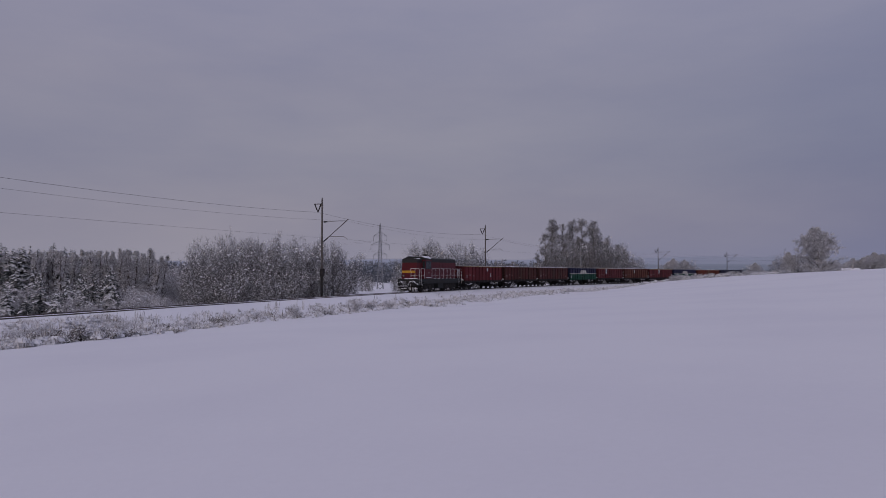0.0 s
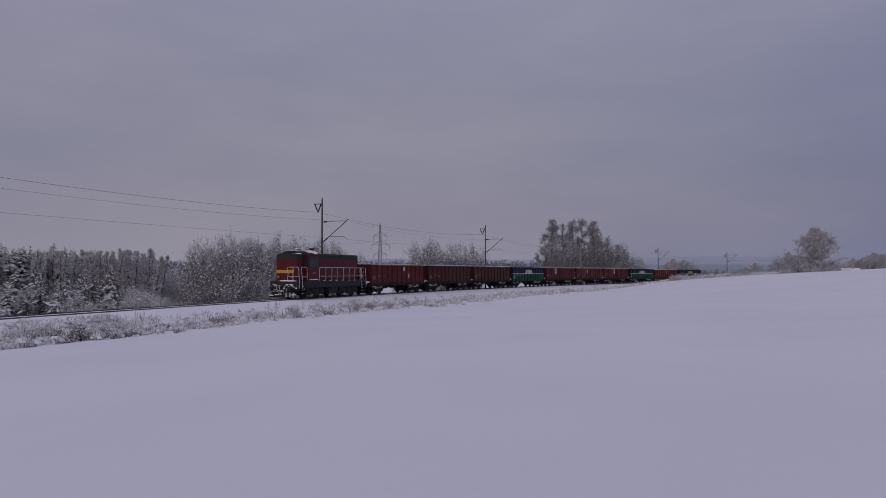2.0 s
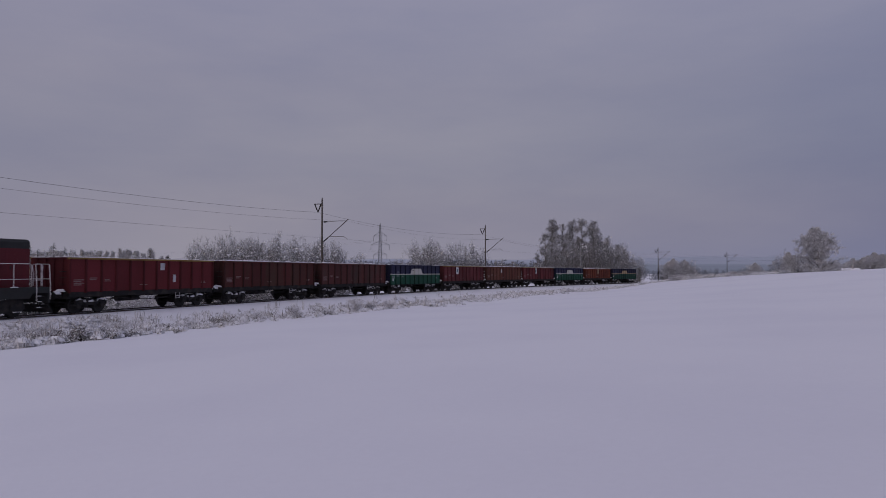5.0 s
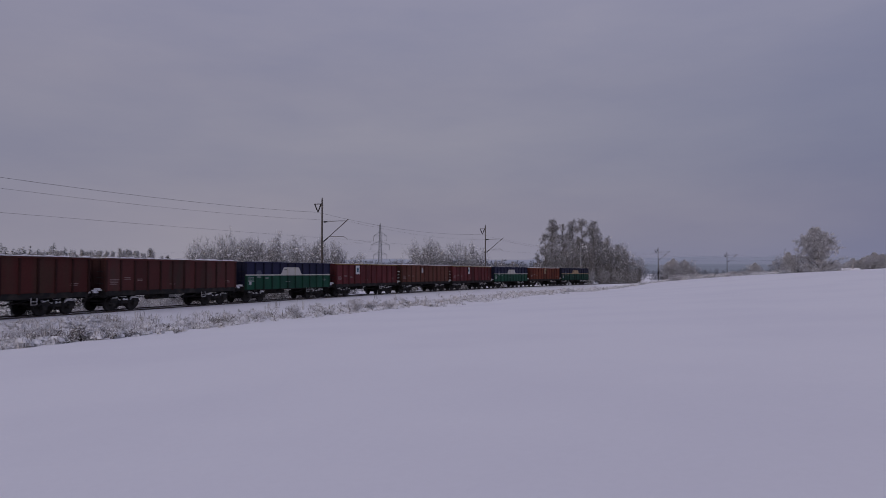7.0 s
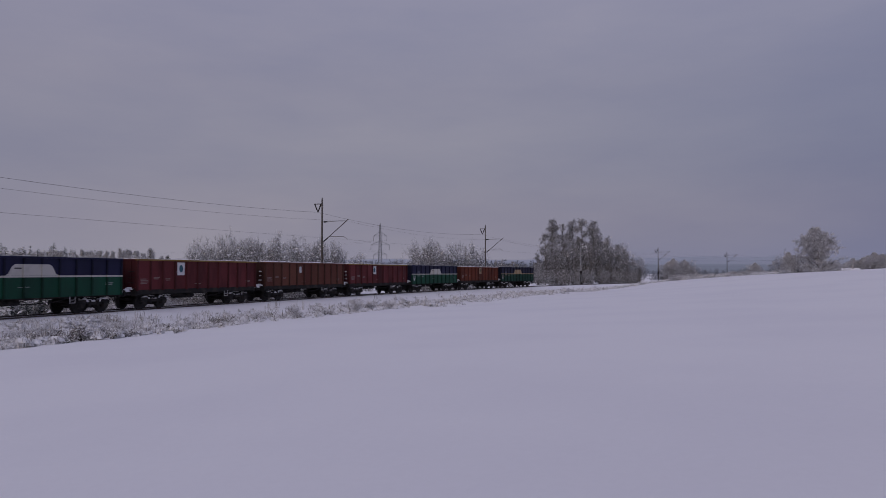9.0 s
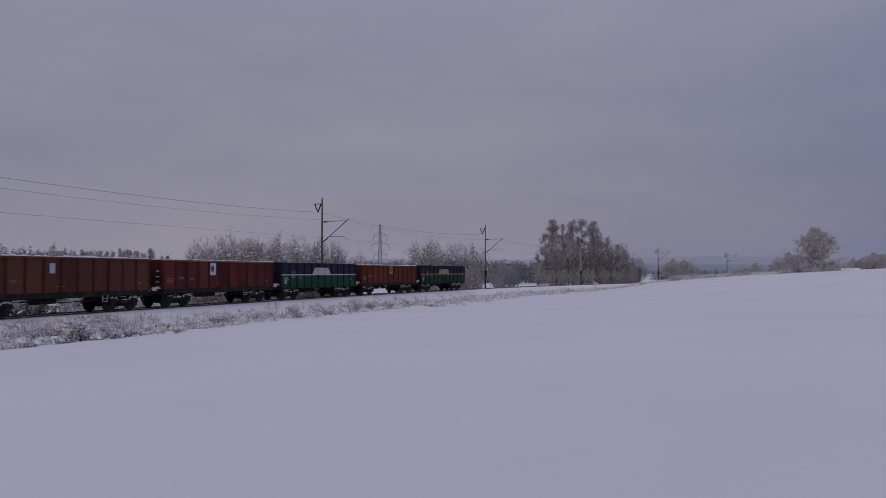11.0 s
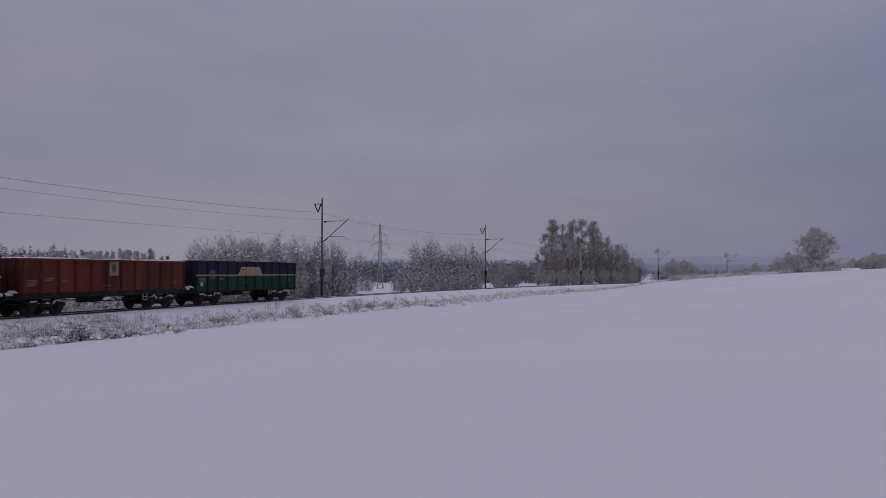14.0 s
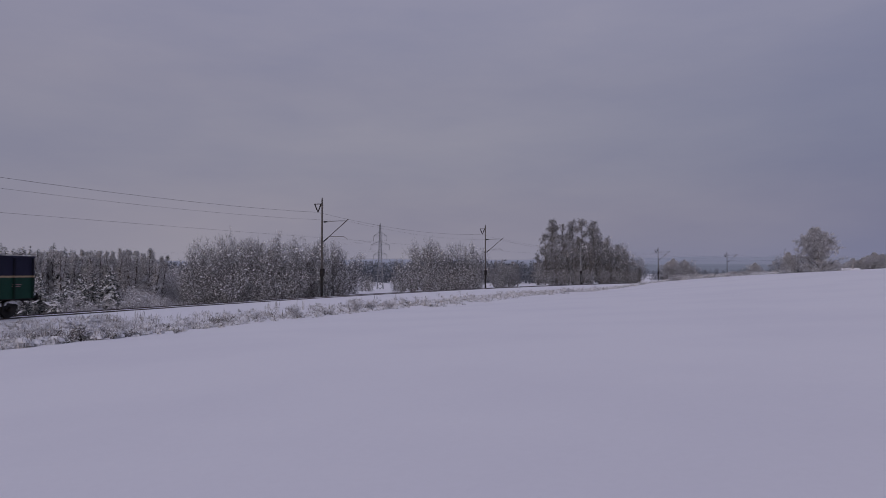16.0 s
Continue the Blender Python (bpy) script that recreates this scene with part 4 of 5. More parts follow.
def island_material(name, stops, rough=0.85):
    """Each twig, frond or blade takes its own tone between the given ones."""
    m = bpy.data.materials.new(name)
    m.use_nodes = True
    nt = m.node_tree
    N, L = nt.nodes.new, nt.links.new
    bs = nt.nodes["Principled BSDF"]
    bs.inputs["Roughness"].default_value, bs.inputs["Specular IOR Level"].default_value = rough, 0.15
    geo, rp, co, nz, mx = N("ShaderNodeNewGeometry"), N("ShaderNodeValToRGB"), N("ShaderNodeTexCoord"), N("ShaderNodeTexNoise"), N("ShaderNodeMix")
    e = rp.color_ramp.elements
    e[0].position, e[0].color = stops[0][0], (*stops[0][1], 1)
    e[1].position, e[1].color = stops[-1][0], (*stops[-1][1], 1)
    for at_, col in stops[1:-1]:
        e.new(at_).color = (*col, 1)
    L(geo.outputs["Random Per Island"], rp.inputs["Fac"])
    nz.inputs["Scale"].default_value = 9.0
    L(co.outputs["Object"], nz.inputs["Vector"])
    mr = N("ShaderNodeMapRange")
    mr.inputs["To Min"].default_value, mr.inputs["To Max"].default_value = 0.7, 1.3
    L(nz.outputs["Fac"], mr.inputs["Value"])
    mx.data_type, mx.blend_type = "RGBA", "MULTIPLY"
    mx.inputs["Factor"].default_value = 1.0
    L(rp.outputs["Color"], mx.inputs["A"])
    L(mr.outputs[0], mx.inputs["B"])
    L(mx.outputs["Result"], bs.inputs["Base Color"])
    return m


BARK = material("dark_bark", (0.10, 0.088, 0.083), rough=0.9, var=0.4, scale=5, fine=30, stretch=(1, 1, 0.3))
BIRCH_BARK = material("birch_bark", (0.16, 0.15, 0.145), rough=0.85, var=0.4, scale=3, fine=20, tint=(0.07, 0.062, 0.06))
TWIGS = island_material("frosted_twigs", [(0.0, (0.085, 0.082, 0.08)), (0.5, (0.155, 0.15, 0.147)), (0.8, (0.25, 0.246, 0.246)), (0.92, (0.44, 0.44, 0.445)), (1.0, (0.66, 0.66, 0.68))])
DARK_TWIGS = island_material("birch_twigs", [(0.0, (0.13, 0.126, 0.126)), (0.5, (0.235, 0.228, 0.228)), (0.8, (0.37, 0.365, 0.37)), (0.93, (0.50, 0.49, 0.51)), (1.0, (0.68, 0.68, 0.7))])
# paler than frost alone: mist around the wood is mixed into these tones
FROST_HAZE_TWIGS = island_material("pale_frosted_hazed_twigs", [(0.0, (0.2, 0.19, 0.19)), (0.4, (0.34, 0.33, 0.332)), (0.7, (0.49, 0.482, 0.487)), (1.0, (0.78, 0.78, 0.8))])
# frost whitening, lightened further to stand for haze over the round trees
HOAR_HAZE_TWIGS = island_material("hoar_frosted_hazed_twigs", [(0.0, (0.27, 0.262, 0.265)), (0.4, (0.44, 0.433, 0.437)), (0.7, (0.6, 0.595, 0.6)), (1.0, (0.82, 0.82, 0.84))])
NEEDLES = island_material("spruce_needles", [(0.0, (0.03, 0.04, 0.037)), (0.5, (0.075, 0.087, 0.082)), (0.78, (0.19, 0.2, 0.2)), (1.0, (0.42, 0.43, 0.43))])
# frosted needles shifted to blue-grey, so distance haze sits in the colour
FAR_NEEDLES = island_material("frosted_hazed_far_wood", [(0.0, (0.11, 0.125, 0.15)), (0.6, (0.16, 0.175, 0.2)), (0.9, (0.23, 0.245, 0.275)), (1.0, (0.36, 0.37, 0.4))])
STRAW = island_material("dry_grass", [(0.0, (0.14, 0.125, 0.118)), (0.25, (0.30, 0.28, 0.265)), (0.5, (0.48, 0.465, 0.46)), (0.75, (0.66, 0.65, 0.65)), (1.0, (0.82, 0.82, 0.84))])


def unit(v):
    return v / np.maximum(np.linalg.norm(v, axis=1, keepdims=True), 1e-9)


class Growth:
    """Grows limbs on limbs; keeps them as segments with a thickness."""

    def __init__(self, seed):
        self.rng = np.random.default_rng(seed)
        self.segs = []
        self.tall = 1.0

    def limbs(self, base, way, length, r0, level, droop=0.0, wander=0.25, n=4):
        """Bent limbs from base points; returns their joints."""
        q, w = base.copy(), unit(way)
        joints = [q.copy()]
        for k in range(n):
            w = unit(w + self.rng.normal(0, wander, w.shape) / n ** 0.5 + np.array([0, 0, -droop / n]))
            nq = q + w * (length / n)[:, None]
            self.segs.append((q, nq, r0 * (1 - 0.8 * k / n), r0 * (1 - 0.8 * (k + 1) / n), level))
            q = nq
            joints.append(q.copy())
        return np.stack(joints, 1)

    def sprout(self, joints, per, length, r, level, out=0.9, up=0.3, droop=0.0, lo=0.2, n=3, wander=0.3, taper=0.5):
        """Side limbs along each limb."""
        rng = self.rng
        m, k, _ = joints.shape
        idx = np.repeat(np.arange(m), per)
        t = lo + (1 - lo) * rng.random(m * per)
        f = t * (k - 1)
        i = np.minimum(f.astype(int), k - 2)
        a, b = joints[idx, i], joints[idx, i + 1]
        base = a + (b - a) * (f - i)[:, None]
        ax = unit(b - a)
        side = unit(np.cross(ax, rng.normal(0, 1, ax.shape)))
        way = ax * (1 - out) + side * out + np.array([0, 0, up])
        ln = length * (1 - taper * t) * rng.uniform(0.7, 1.25, m * per)
        return self.limbs(base, way, ln, np.full(m * per, r), level, droop, wander, n)

    def lumps(self, levels, share, size):
        """Small pillows of snow caught along the limbs of these levels, as points and triangles."""
        rng = self.rng
        V, F, base = [], [], 0
        for a, b, ra, rb, level in self.segs:
            if level not in levels:
                continue
            pick = rng.random(len(a)) < share
            m = int(pick.sum())
            if not m:
                continue
            aa, bb = a[pick], b[pick]
            c = aa + (bb - aa) * rng.random((m, 1))
            ax = unit((bb - aa) * np.array([[1, 1, 0.2]]) + rng.normal(0, 0.2 * size, (m, 3)) * np.array([[1, 1, 0]]))
            sd = unit(np.cross(ax, np.array([[0.02, 0.01, 1.0]])))
            up = np.cross(sd, ax)
            L_ = (size * rng.uniform(0.5, 1.6, m) ** 1.4)[:, None]
            W_ = L_ * rng.uniform(0.35, 0.7, (m, 1))
            c = c + up * W_ * 0.35
            V.append(np.stack([c - ax * L_, c + ax * L_, c - sd * W_, c + sd * W_, c - up * W_ * 0.35, c + up * W_ * 0.75], 1).reshape(-1, 3))
            tri = np.array([[0, 2, 5], [2, 1, 5], [1, 3, 5], [3, 0, 5], [2, 0, 4], [1, 2, 4], [3, 1, 4], [0, 3, 4]])
            F.append((np.arange(m)[:, None, None] * 6 + tri[None]).reshape(-1, 3) + base)
            base += 6 * m
        return np.concatenate(V), np.concatenate(F)

    def mesh(self, name, mats, sides, snow=0.0, clumps=None):
        """Tubes for thick limbs, flat slivers (sides 2) for the finest, snow on their backs; clumps: levels, share and size of snow pillows."""
        rng = self.rng
        V, F, M, base = [], [], [], 0
        for a, b, ra, rb, level in self.segs:
            if level not in sides:
                continue
            n, m = sides[level], len(a)
            ax = unit(b - a)
            ref = np.where(np.abs(ax[:, 2:3]) < 0.9, np.array([[0, 0, 1.0]]), np.array([[1.0, 0, 0]]))
            s1 = unit(np.cross(ax, ref))
            s2 = np.cross(s1, ax)
            if n > 2:
                ang = np.arange(n) * math.tau / n
                ring = s1[:, None] * np.cos(ang)[None, :, None] + s2[:, None] * np.sin(ang)[None, :, None]
                v = np.concatenate([a[:, None] + ring * ra[:, None, None], b[:, None] + ring * rb[:, None, None]], 1)
                k = np.arange(n)
                q = np.stack([k, (k + 1) % n, n + (k + 1) % n, n + k], 1)
                F.append((np.arange(m)[:, None, None] * 2 * n + q[None]).reshape(-1, 4) + base)
                V.append(v.reshape(-1, 3))
                M.append(np.zeros(m * n, int))
                base += m * 2 * n
                continue
            th = rng.uniform(0, math.tau, m)[:, None]
            s = (s1 * np.cos(th) + s2 * np.sin(th)) * ra[:, None]
            V.append(np.stack([a - s, a + s, b + s * 0.4, b - s * 0.4], 1).reshape(-1, 3))
            F.append((np.arange(m)[:, None] * 4 + np.array([[0, 1, 2, 3]])) + base)
            M.append(np.zeros(m, int))
            base += 4 * m
            pick = rng.random(m) < snow
            k = int(pick.sum())
            if k:
                aa, bb, wid = a[pick], b[pick], (ra[pick] * 1.7)[:, None]
                h = unit(np.cross(bb - aa, np.array([[0.01, 0, 1.0]]))) * wid
                dz = np.array([[0, 0, 1.0]]) * wid * 0.8
                V.append(np.stack([aa - h + dz, aa + h + dz, bb + h * 0.6 + dz, bb - h * 0.6 + dz], 1).reshape(-1, 3))
                F.append((np.arange(k)[:, None] * 4 + np.array([[0, 1, 2, 3]])) + base)
                M.append(np.ones(k, int))
                base += 4 * k
        faces, index = np.concatenate(F).tolist(), np.concatenate(M).tolist()
        if clumps:
            v, f = self.lumps(*clumps)
            V.append(v)
            faces += (f + base).tolist()
            index += [1] * len(f)
        verts = np.concatenate(V) * np.array([1, 1, self.tall])
        return soup(name, verts.tolist(), faces, mats, index)


def bush_meshes(seed, stems=9, spread=0.5, snow=0.16, twig=None, r=1.0, share=0.10, size=0.020):
    """A many-stemmed bush one unit high, its limbs arching outwards, pillows of snow caught in the forks."""
    g = Growth(seed)
    rng = g.rng
    an = rng.uniform(0, math.tau, stems)
    out = spread * rng.uniform(0.15, 1.3, stems)
    way = np.stack([np.cos(an) * out, np.sin(an) * out, np.ones(stems)], 1)
    base = np.stack([np.cos(an) * 0.08, np.sin(an) * 0.08, np.full(stems, -0.03)], 1) * rng.uniform(0.2, 1.5, (stems, 1))
    st = g.limbs(base, way, rng.uniform(0.74, 0.86, stems), np.full(stems, 0.008 * r), 0, 0.1, 0.12, 5)
    b1 = g.sprout(st, 20, 0.27, 0.0026 * r, 1, out=0.62, up=0.22, lo=0.06, wander=0.10, taper=0.3)
    b2 = g.sprout(b1, 7, 0.115, 0.0015 * r, 2, out=0.6, up=0.2, n=2, wander=0.08, taper=0.3)
    g.sprout(b2, 6, 0.05, 0.0011 * r, 3, out=0.6, up=0.2, n=1, taper=0.2, wander=0.08)
    g.tall = 1.0 / float(np.percentile(np.concatenate([b[:, 2] for a, b, ra, rb, level in g.segs]), 99.1))
    return g.mesh("trunk", [BARK], {0: 5}), g.mesh("crown", [twig or TWIGS, SNOW_CLUMP], {1: 3, 2: 2, 3: 2}, snow, ((1, 2), share, size))


def tree_meshes(seed, limbs=34, crown=0.30, droop=0.5, start=0.22, snow=0.05, bark=None, twig=None, up=0.5, wide_low=0.55, per=(9, 7, 4), fine=1.0, dome=0.0, cone=0.0, share=0.02, size=0.008, out=0.7):
    """A tree one unit high on one trunk."""
    g = Growth(seed)
    rng = g.rng
    st = g.limbs(np.array([[0, 0, -0.02]]), np.array([[0.02, 0.03, 1.0]]), np.array([0.98]), np.array([0.014]), 0, 0, 0.07, 8)
    t = start + (1 - start) * rng.random(limbs) ** (1.25 if cone else 0.9)
    f = t * 8
    i = np.minimum(f.astype(int), 7)
    base = st[0, i] + (st[0, i + 1] - st[0, i]) * (f - i)[:, None]
    an = rng.uniform(0, math.tau, limbs)
    way = np.stack([np.cos(an), np.sin(an), up + 0.5 * t], 1)
    ln = crown * (np.sin(np.clip((t - start) / (1 - start), 0, 1) * math.pi * 0.8 + wide_low) * 0.9 + 0.15) * rng.uniform(0.75, 1.2, limbs)
    if cone:
        ln = crown * (1.0 - t) ** cone * rng.uniform(0.6, 1.2, limbs) + 0.012
    if dome:
        ln = crown * np.sqrt(np.maximum(0.02, 1 - ((t - dome) / 0.58) ** 2)) * rng.uniform(0.8, 1.12, limbs)
    b0 = g.limbs(base, way, np.maximum(ln, 0.03), np.full(limbs, 0.0048), 1, droop * 0.4, 0.3, 4)
    b1 = g.sprout(b0, per[0], 0.12 * fine, 0.0018, 2, out=out, up=0.15, droop=droop, lo=0.15)
    b2 = g.sprout(b1, per[1], 0.06 * fine, 0.0012, 3, out=0.7, up=0.0, droop=droop * 1.6, lo=0.1, n=2)
    g.sprout(b2, per[2], 0.03 * fine, 0.001, 4, out=0.7, up=-0.05, droop=droop, lo=0.1, n=1)
    return g.mesh("trunk", [bark or BARK], {0: 7, 1: 4}), g.mesh("crown", [twig or TWIGS, SNOW_CLUMP], {2: 3, 3: 2, 4: 2}, snow, ((1, 2), share, size))


def spruce_meshes(seed, levels=26, snow=0.4):
    """A spruce one unit high: whorls of drooping boughs with hanging fronds, snow on their backs."""
    rng = np.random.default_rng(seed)
    V, F, M = [], [], []

    def quad(m, *corners):
        k = len(V)
        V.extend(tuple(c) for c in corners)
        F.append((k, k + 1, k + 2, k + 3))
        M.append(m)
    zz = np.array([0, 0, 1.0])
    for k in range(levels):
        t0 = k / levels
        for j in range(7):
            t = min(0.995, max(0.0, t0 + rng.uniform(-0.8, 0.8) / levels))
            R = 0.24 * (1 - t) ** 0.8 + 0.012
            an = rng.uniform(0, math.tau)
            o = np.array([math.cos(an), math.sin(an), 0])
            sd = np.array([-o[1], o[0], 0])
            bough = R * rng.uniform(0.65, 1.2)
            drop = rng.uniform(0.15, 0.95) * (1 - 0.6 * t)
            snowy = rng.random() < snow
            for i in range(6):
                u0, u1 = i / 6, (i + 1) / 6
                c0 = zz * (0.06 + 0.93 * t - drop * bough * u0 ** 1.5) + o * bough * u0
                c1 = zz * (0.06 + 0.93 * t - drop * bough * u1 ** 1.5) + o * bough * u1
                w = (0.02 + 0.028 * (1 - abs(u0 - 0.4))) * rng.uniform(0.6, 1.3) * (1.15 - t)
                for sg in (-1, 1):
                    quad(0, c0, c1, c1 + sd * sg * w * rng.uniform(0.8, 1.5) - zz * w * rng.uniform(0.3, 1.3), c0 + sd * sg * w * 0.4 - zz * w * 0.5)
                if snowy and u0 > 0.15 and rng.random() < 0.75:
                    ww, hh = w * rng.uniform(0.6, 1.5), w * rng.uniform(0.3, 0.8)
                    for sg in (-1, 1):
                        quad(1, c0 + sd * sg * ww - zz * 0.002, c1 + sd * sg * ww * 0.8 - zz * 0.002, c1 + zz * hh, c0 + zz * hh)
                    quad(1, c1 - sd * ww * 0.8 - zz * 0.002, c1 + sd * ww * 0.8 - zz * 0.002, c1 + o * ww * 0.5 + zz * hh * 0.6, c1 + zz * hh)
    bm = bmesh.new()
    tube(bm, [(0, 0, -0.02), (0, 0, 0.5), (0, 0, 0.96)], [0.014, 0.009, 0.001], 6)
    return mesh_of("trunk", bm, BARK), soup("crown", V, F, [NEEDLES, SNOW_CLUMP], M)


def plant(name, meshes, x, y, h, label, category, group, rnd, sink=0.0, wide=1.0):
    t = tagged(new(name), label, category, group)
    z = float(land(np.array([x]), np.array([y]))[0])
    t.matrix_world = Matrix.LocRotScale((x, y, z - sink), Euler((0, 0, rnd.uniform(0, math.tau))), (h * wide, h * wide, h))
    for nm, me in zip(("trunk", "crown"), meshes):
        new(nm, me).parent = t
    return t


# x, y and height of each plant
BUSH_MAST = [(-28.6, 87.9, 8.2), (-29.7, 95.9, 8.6), (-25.6, 89.9, 8.8), (-23.6, 91.9, 8.3), (-23.2, 97.9, 8.3), (-20.7, 94.9, 8.2), (-17.9, 91.9, 7.5), (-16.9, 96.9, 7.6), (-14.8, 96.9, 7.5), (-14.4, 104, 6.1), (-28.6, 84, 6.1), (-27, 80.1, 4.8), (-24, 80, 5.8), (-22, 82, 5.1), (-19.6, 82, 4.1), (-17.7, 86, 4.3), (-16.1, 92.1, 3.3), (-14.1, 96, 3.8), (-13.9, 110, 4.1), (-27, 84, 7.7), (-23.6, 86, 7.5), (-19.5, 88, 6.4), (-17.2, 92, 5.8), (-14.1, 130.1, 3.2), (-12.9, 128.1, 2.4)]
BUSH_HOLLOW = [(-56.6, 150.1, 2.8), (-55, 140.1, 2.2), (-50.7, 140.2, 1.5), (-48.3, 120.1, 4.4), (-42, 120.1, 2.3), (-39.7, 100, 4.8), (-40.5, 105, 4.9), (-41.1, 110, 4.6), (-37.8, 105, 5), (-33.3, 95, 5.5), (-37, 95.1, 3.7), (-35.1, 95.1, 3.3), (-31.9, 90.1, 3.9), (-36.4, 90, 5.1)]
BUSH_MIDDLE = [(-4.8, 139.9, 9.3), (-2, 134.9, 10.1), (0.7, 139.9, 9.6), (3.3, 137.9, 9.2), (5.6, 141.9, 8.5), (-6, 130, 5.8), (-2.9, 128, 4.9), (0.1, 128, 4.5), (3.1, 130, 4.3), (6.4, 135, 5.3), (12.4, 165, 6), (14.5, 165, 5.6), (16.6, 172, 5), (-5.1, 122.1, 3.3), (-3.2, 122.1, 3), (-0.9, 122.1, 2.8), (1.5, 124.1, 2.8), (4, 126.1, 2.9), (6.2, 130.1, 2.9), (-8.2, 125.1, 2.5), (-6.9, 122.1, 3.5), (11.2, 150.1, 2.6)]
BUSH_GROVE = [(26, 195.1, 4.6), (28.6, 192.1, 4.1), (31.6, 192.1, 3.8), (35.7, 194.1, 4.1), (39.9, 196.1, 4.3), (44.6, 200.1, 4.1), (49.7, 205.1, 3.8), (55.6, 212.1, 3.5), (50.9, 221.8, 13), (53.8, 223.9, 11.3), (56.8, 225.9, 10), (59.8, 228, 7.9), (47.6, 217.8, 14.2), (32.6, 207.9, 10.5), (37, 209.9, 12.1), (41.5, 211.9, 12.5)]
BUSH_CREST = [(73, 235, 6.2), (77.9, 240, 7.2), (80.6, 238, 7.3), (84.5, 245, 6.3), (108.6, 255.1, 6.4), (108.8, 250.1, 5.7), (104.1, 250.1, 4.6), (82.4, 172, 7.5), (83.3, 178, 6.8), (86.2, 176, 6.2), (98.5, 182, 5.6)]
BUSH = BUSH_MAST + BUSH_HOLLOW + BUSH_MIDDLE + BUSH_GROVE + BUSH_CREST
BIRCH = [(28.9, 204.8, 14.9), (32.5, 214.7, 20), (35.1, 209.7, 18.1), (39.5, 219.7, 19.7), (41.3, 214.7, 19.7), (43.7, 211.7, 19.1), (47.4, 219.7, 17.4), (51.3, 224.8, 14.5), (54.1, 224.9, 12.4), (57.3, 227.9, 10.8), (60.3, 230, 8.3), (26.7, 206, 9.2), (31.5, 201.9, 10.2), (37.4, 202.9, 10.2), (41.9, 205.9, 11.5), (49, 212, 8.8), (55.4, 218, 6.6), (61.9, 228.1, 5.4), (34.5, 204, 6.8), (45.1, 208, 7.1)]
ROUND = [(85.5, 164.8, 13)]
ROW = [(184.3, 330, 9.4), (181.7, 320, 10.5), (186.2, 320, 10.9), (184, 309.9, 12.4), (189.4, 311.9, 12), (195.6, 314.9, 12.1)]
SPRUCE = [(-49.9, 81.9, 9.7), (-46.7, 78, 8.5), (-49.8, 85.9, 9.3), (-52.7, 90, 9.1), (-47.3, 87.9, 9.5), (-49.9, 91.9, 9.1), (-45.4, 86, 8.6), (-46.2, 90, 8.6), (-44.8, 92, 8.3), (-45.6, 95, 8.3), (-32.1, 70, 6.9), (-40.1, 68, 7.1), (-36.6, 66, 6), (-35.3, 68, 6), (-40.7, 72, 6.9), (-36.2, 72, 6.3), (-30.7, 68.1, 5.4), (-50.2, 80, 9.4), (-38.5, 64.1, 5.4), (-34.1, 64.1, 5.1), (-36.8, 64.1, 4.9), (-33.8, 72, 5.6), (-51.1, 86, 9.1), (-50.2, 88, 9.2), (-50.4, 90, 8.9), (-50.7, 92, 8.7), (-47, 90, 8.9), (-47.8, 94, 8.5), (-46.6, 94, 8.3), (-55.5, 91.9, 9.4), (-39, 70, 6.5), (-33.6, 68, 5.8), (-33.7, 70, 6.2)]

GROVE = random.Random(31)
BUSHES = [bush_meshes(k, 10 + k % 3, 0.55 + 0.08 * (k % 3)) for k in range(5)]
# pale copies carry the mist of hollow and wood edge in their colour
PALE_BUSHES = [bush_meshes(10 + k, 11, 0.6, 0.2, FROST_HAZE_TWIGS) for k in range(3)]
for k, (x, y, h) in enumerate(BUSH):
    plant("bush", PALE_BUSHES[k % 3] if (x, y, h) in BUSH_HOLLOW else BUSHES[k % 5], x, y, h * (1.0 if (x, y, h) in BUSH_MIDDLE else 1.09), "bare grey-brown bush dusted with frost and snow", "bush", "bushes behind the track", GROVE, sink=h * 0.09, wide=GROVE.uniform(0.68, 0.88))
BIRCHES = [tree_meshes(40 + k, 84, 0.25, 0.6, 0.08, 0.10, BIRCH_BARK, DARK_TWIGS, up=0.6, fine=0.6, per=(7, 5, 4), cone=0.55, size=0.006) for k in range(4)]
for k, (x, y, h) in enumerate(BIRCH):
    plant("birch_tree", BIRCHES[k % 4], x, y, h, "tall bare birch with drooping frosted twigs", "tree", "birch grove", GROVE, wide=GROVE.uniform(0.95, 1.2))
OAK = tree_meshes(71, 160, 0.46, 0.55, 0.08, 0.3, BARK, HOAR_HAZE_TWIGS, up=0.75, per=(12, 7, 4), fine=0.85, dome=0.30, share=0.05, size=0.011, out=0.8)
for x, y, h in ROUND:
    plant("round_tree", OAK, x, y, h, "broad round-crowned bare tree whitened by frost and a haze tint", "tree", "", GROVE, wide=1.1)
for x, y, slope, wide in ((79.8, 167, 0.0230, 0.75), (72.5, 168, 0.0085, 0.9), (78.0, 245, 0.0145, 0.85), (83.5, 250, 0.0125, 0.9), (74.5, 240, 0.0100, 0.9)):
    plant("round_tree", OAK, x, y, EYE + slope * y - float(land(np.array([x]), np.array([y]))[0]), "small dense round-crowned tree dusted with snow", "tree", "", GROVE, wide=wide)
for x, y, h in ROW:
    plant("round_tree", OAK, x, y, h, "distant bare tree in a hedgerow beyond the field", "tree", "hedgerow trees", GROVE, wide=1.1)
SPRUCES = [spruce_meshes(90 + k, 22 + 3 * k, 0.32 + 0.09 * k) for k in range(4)]
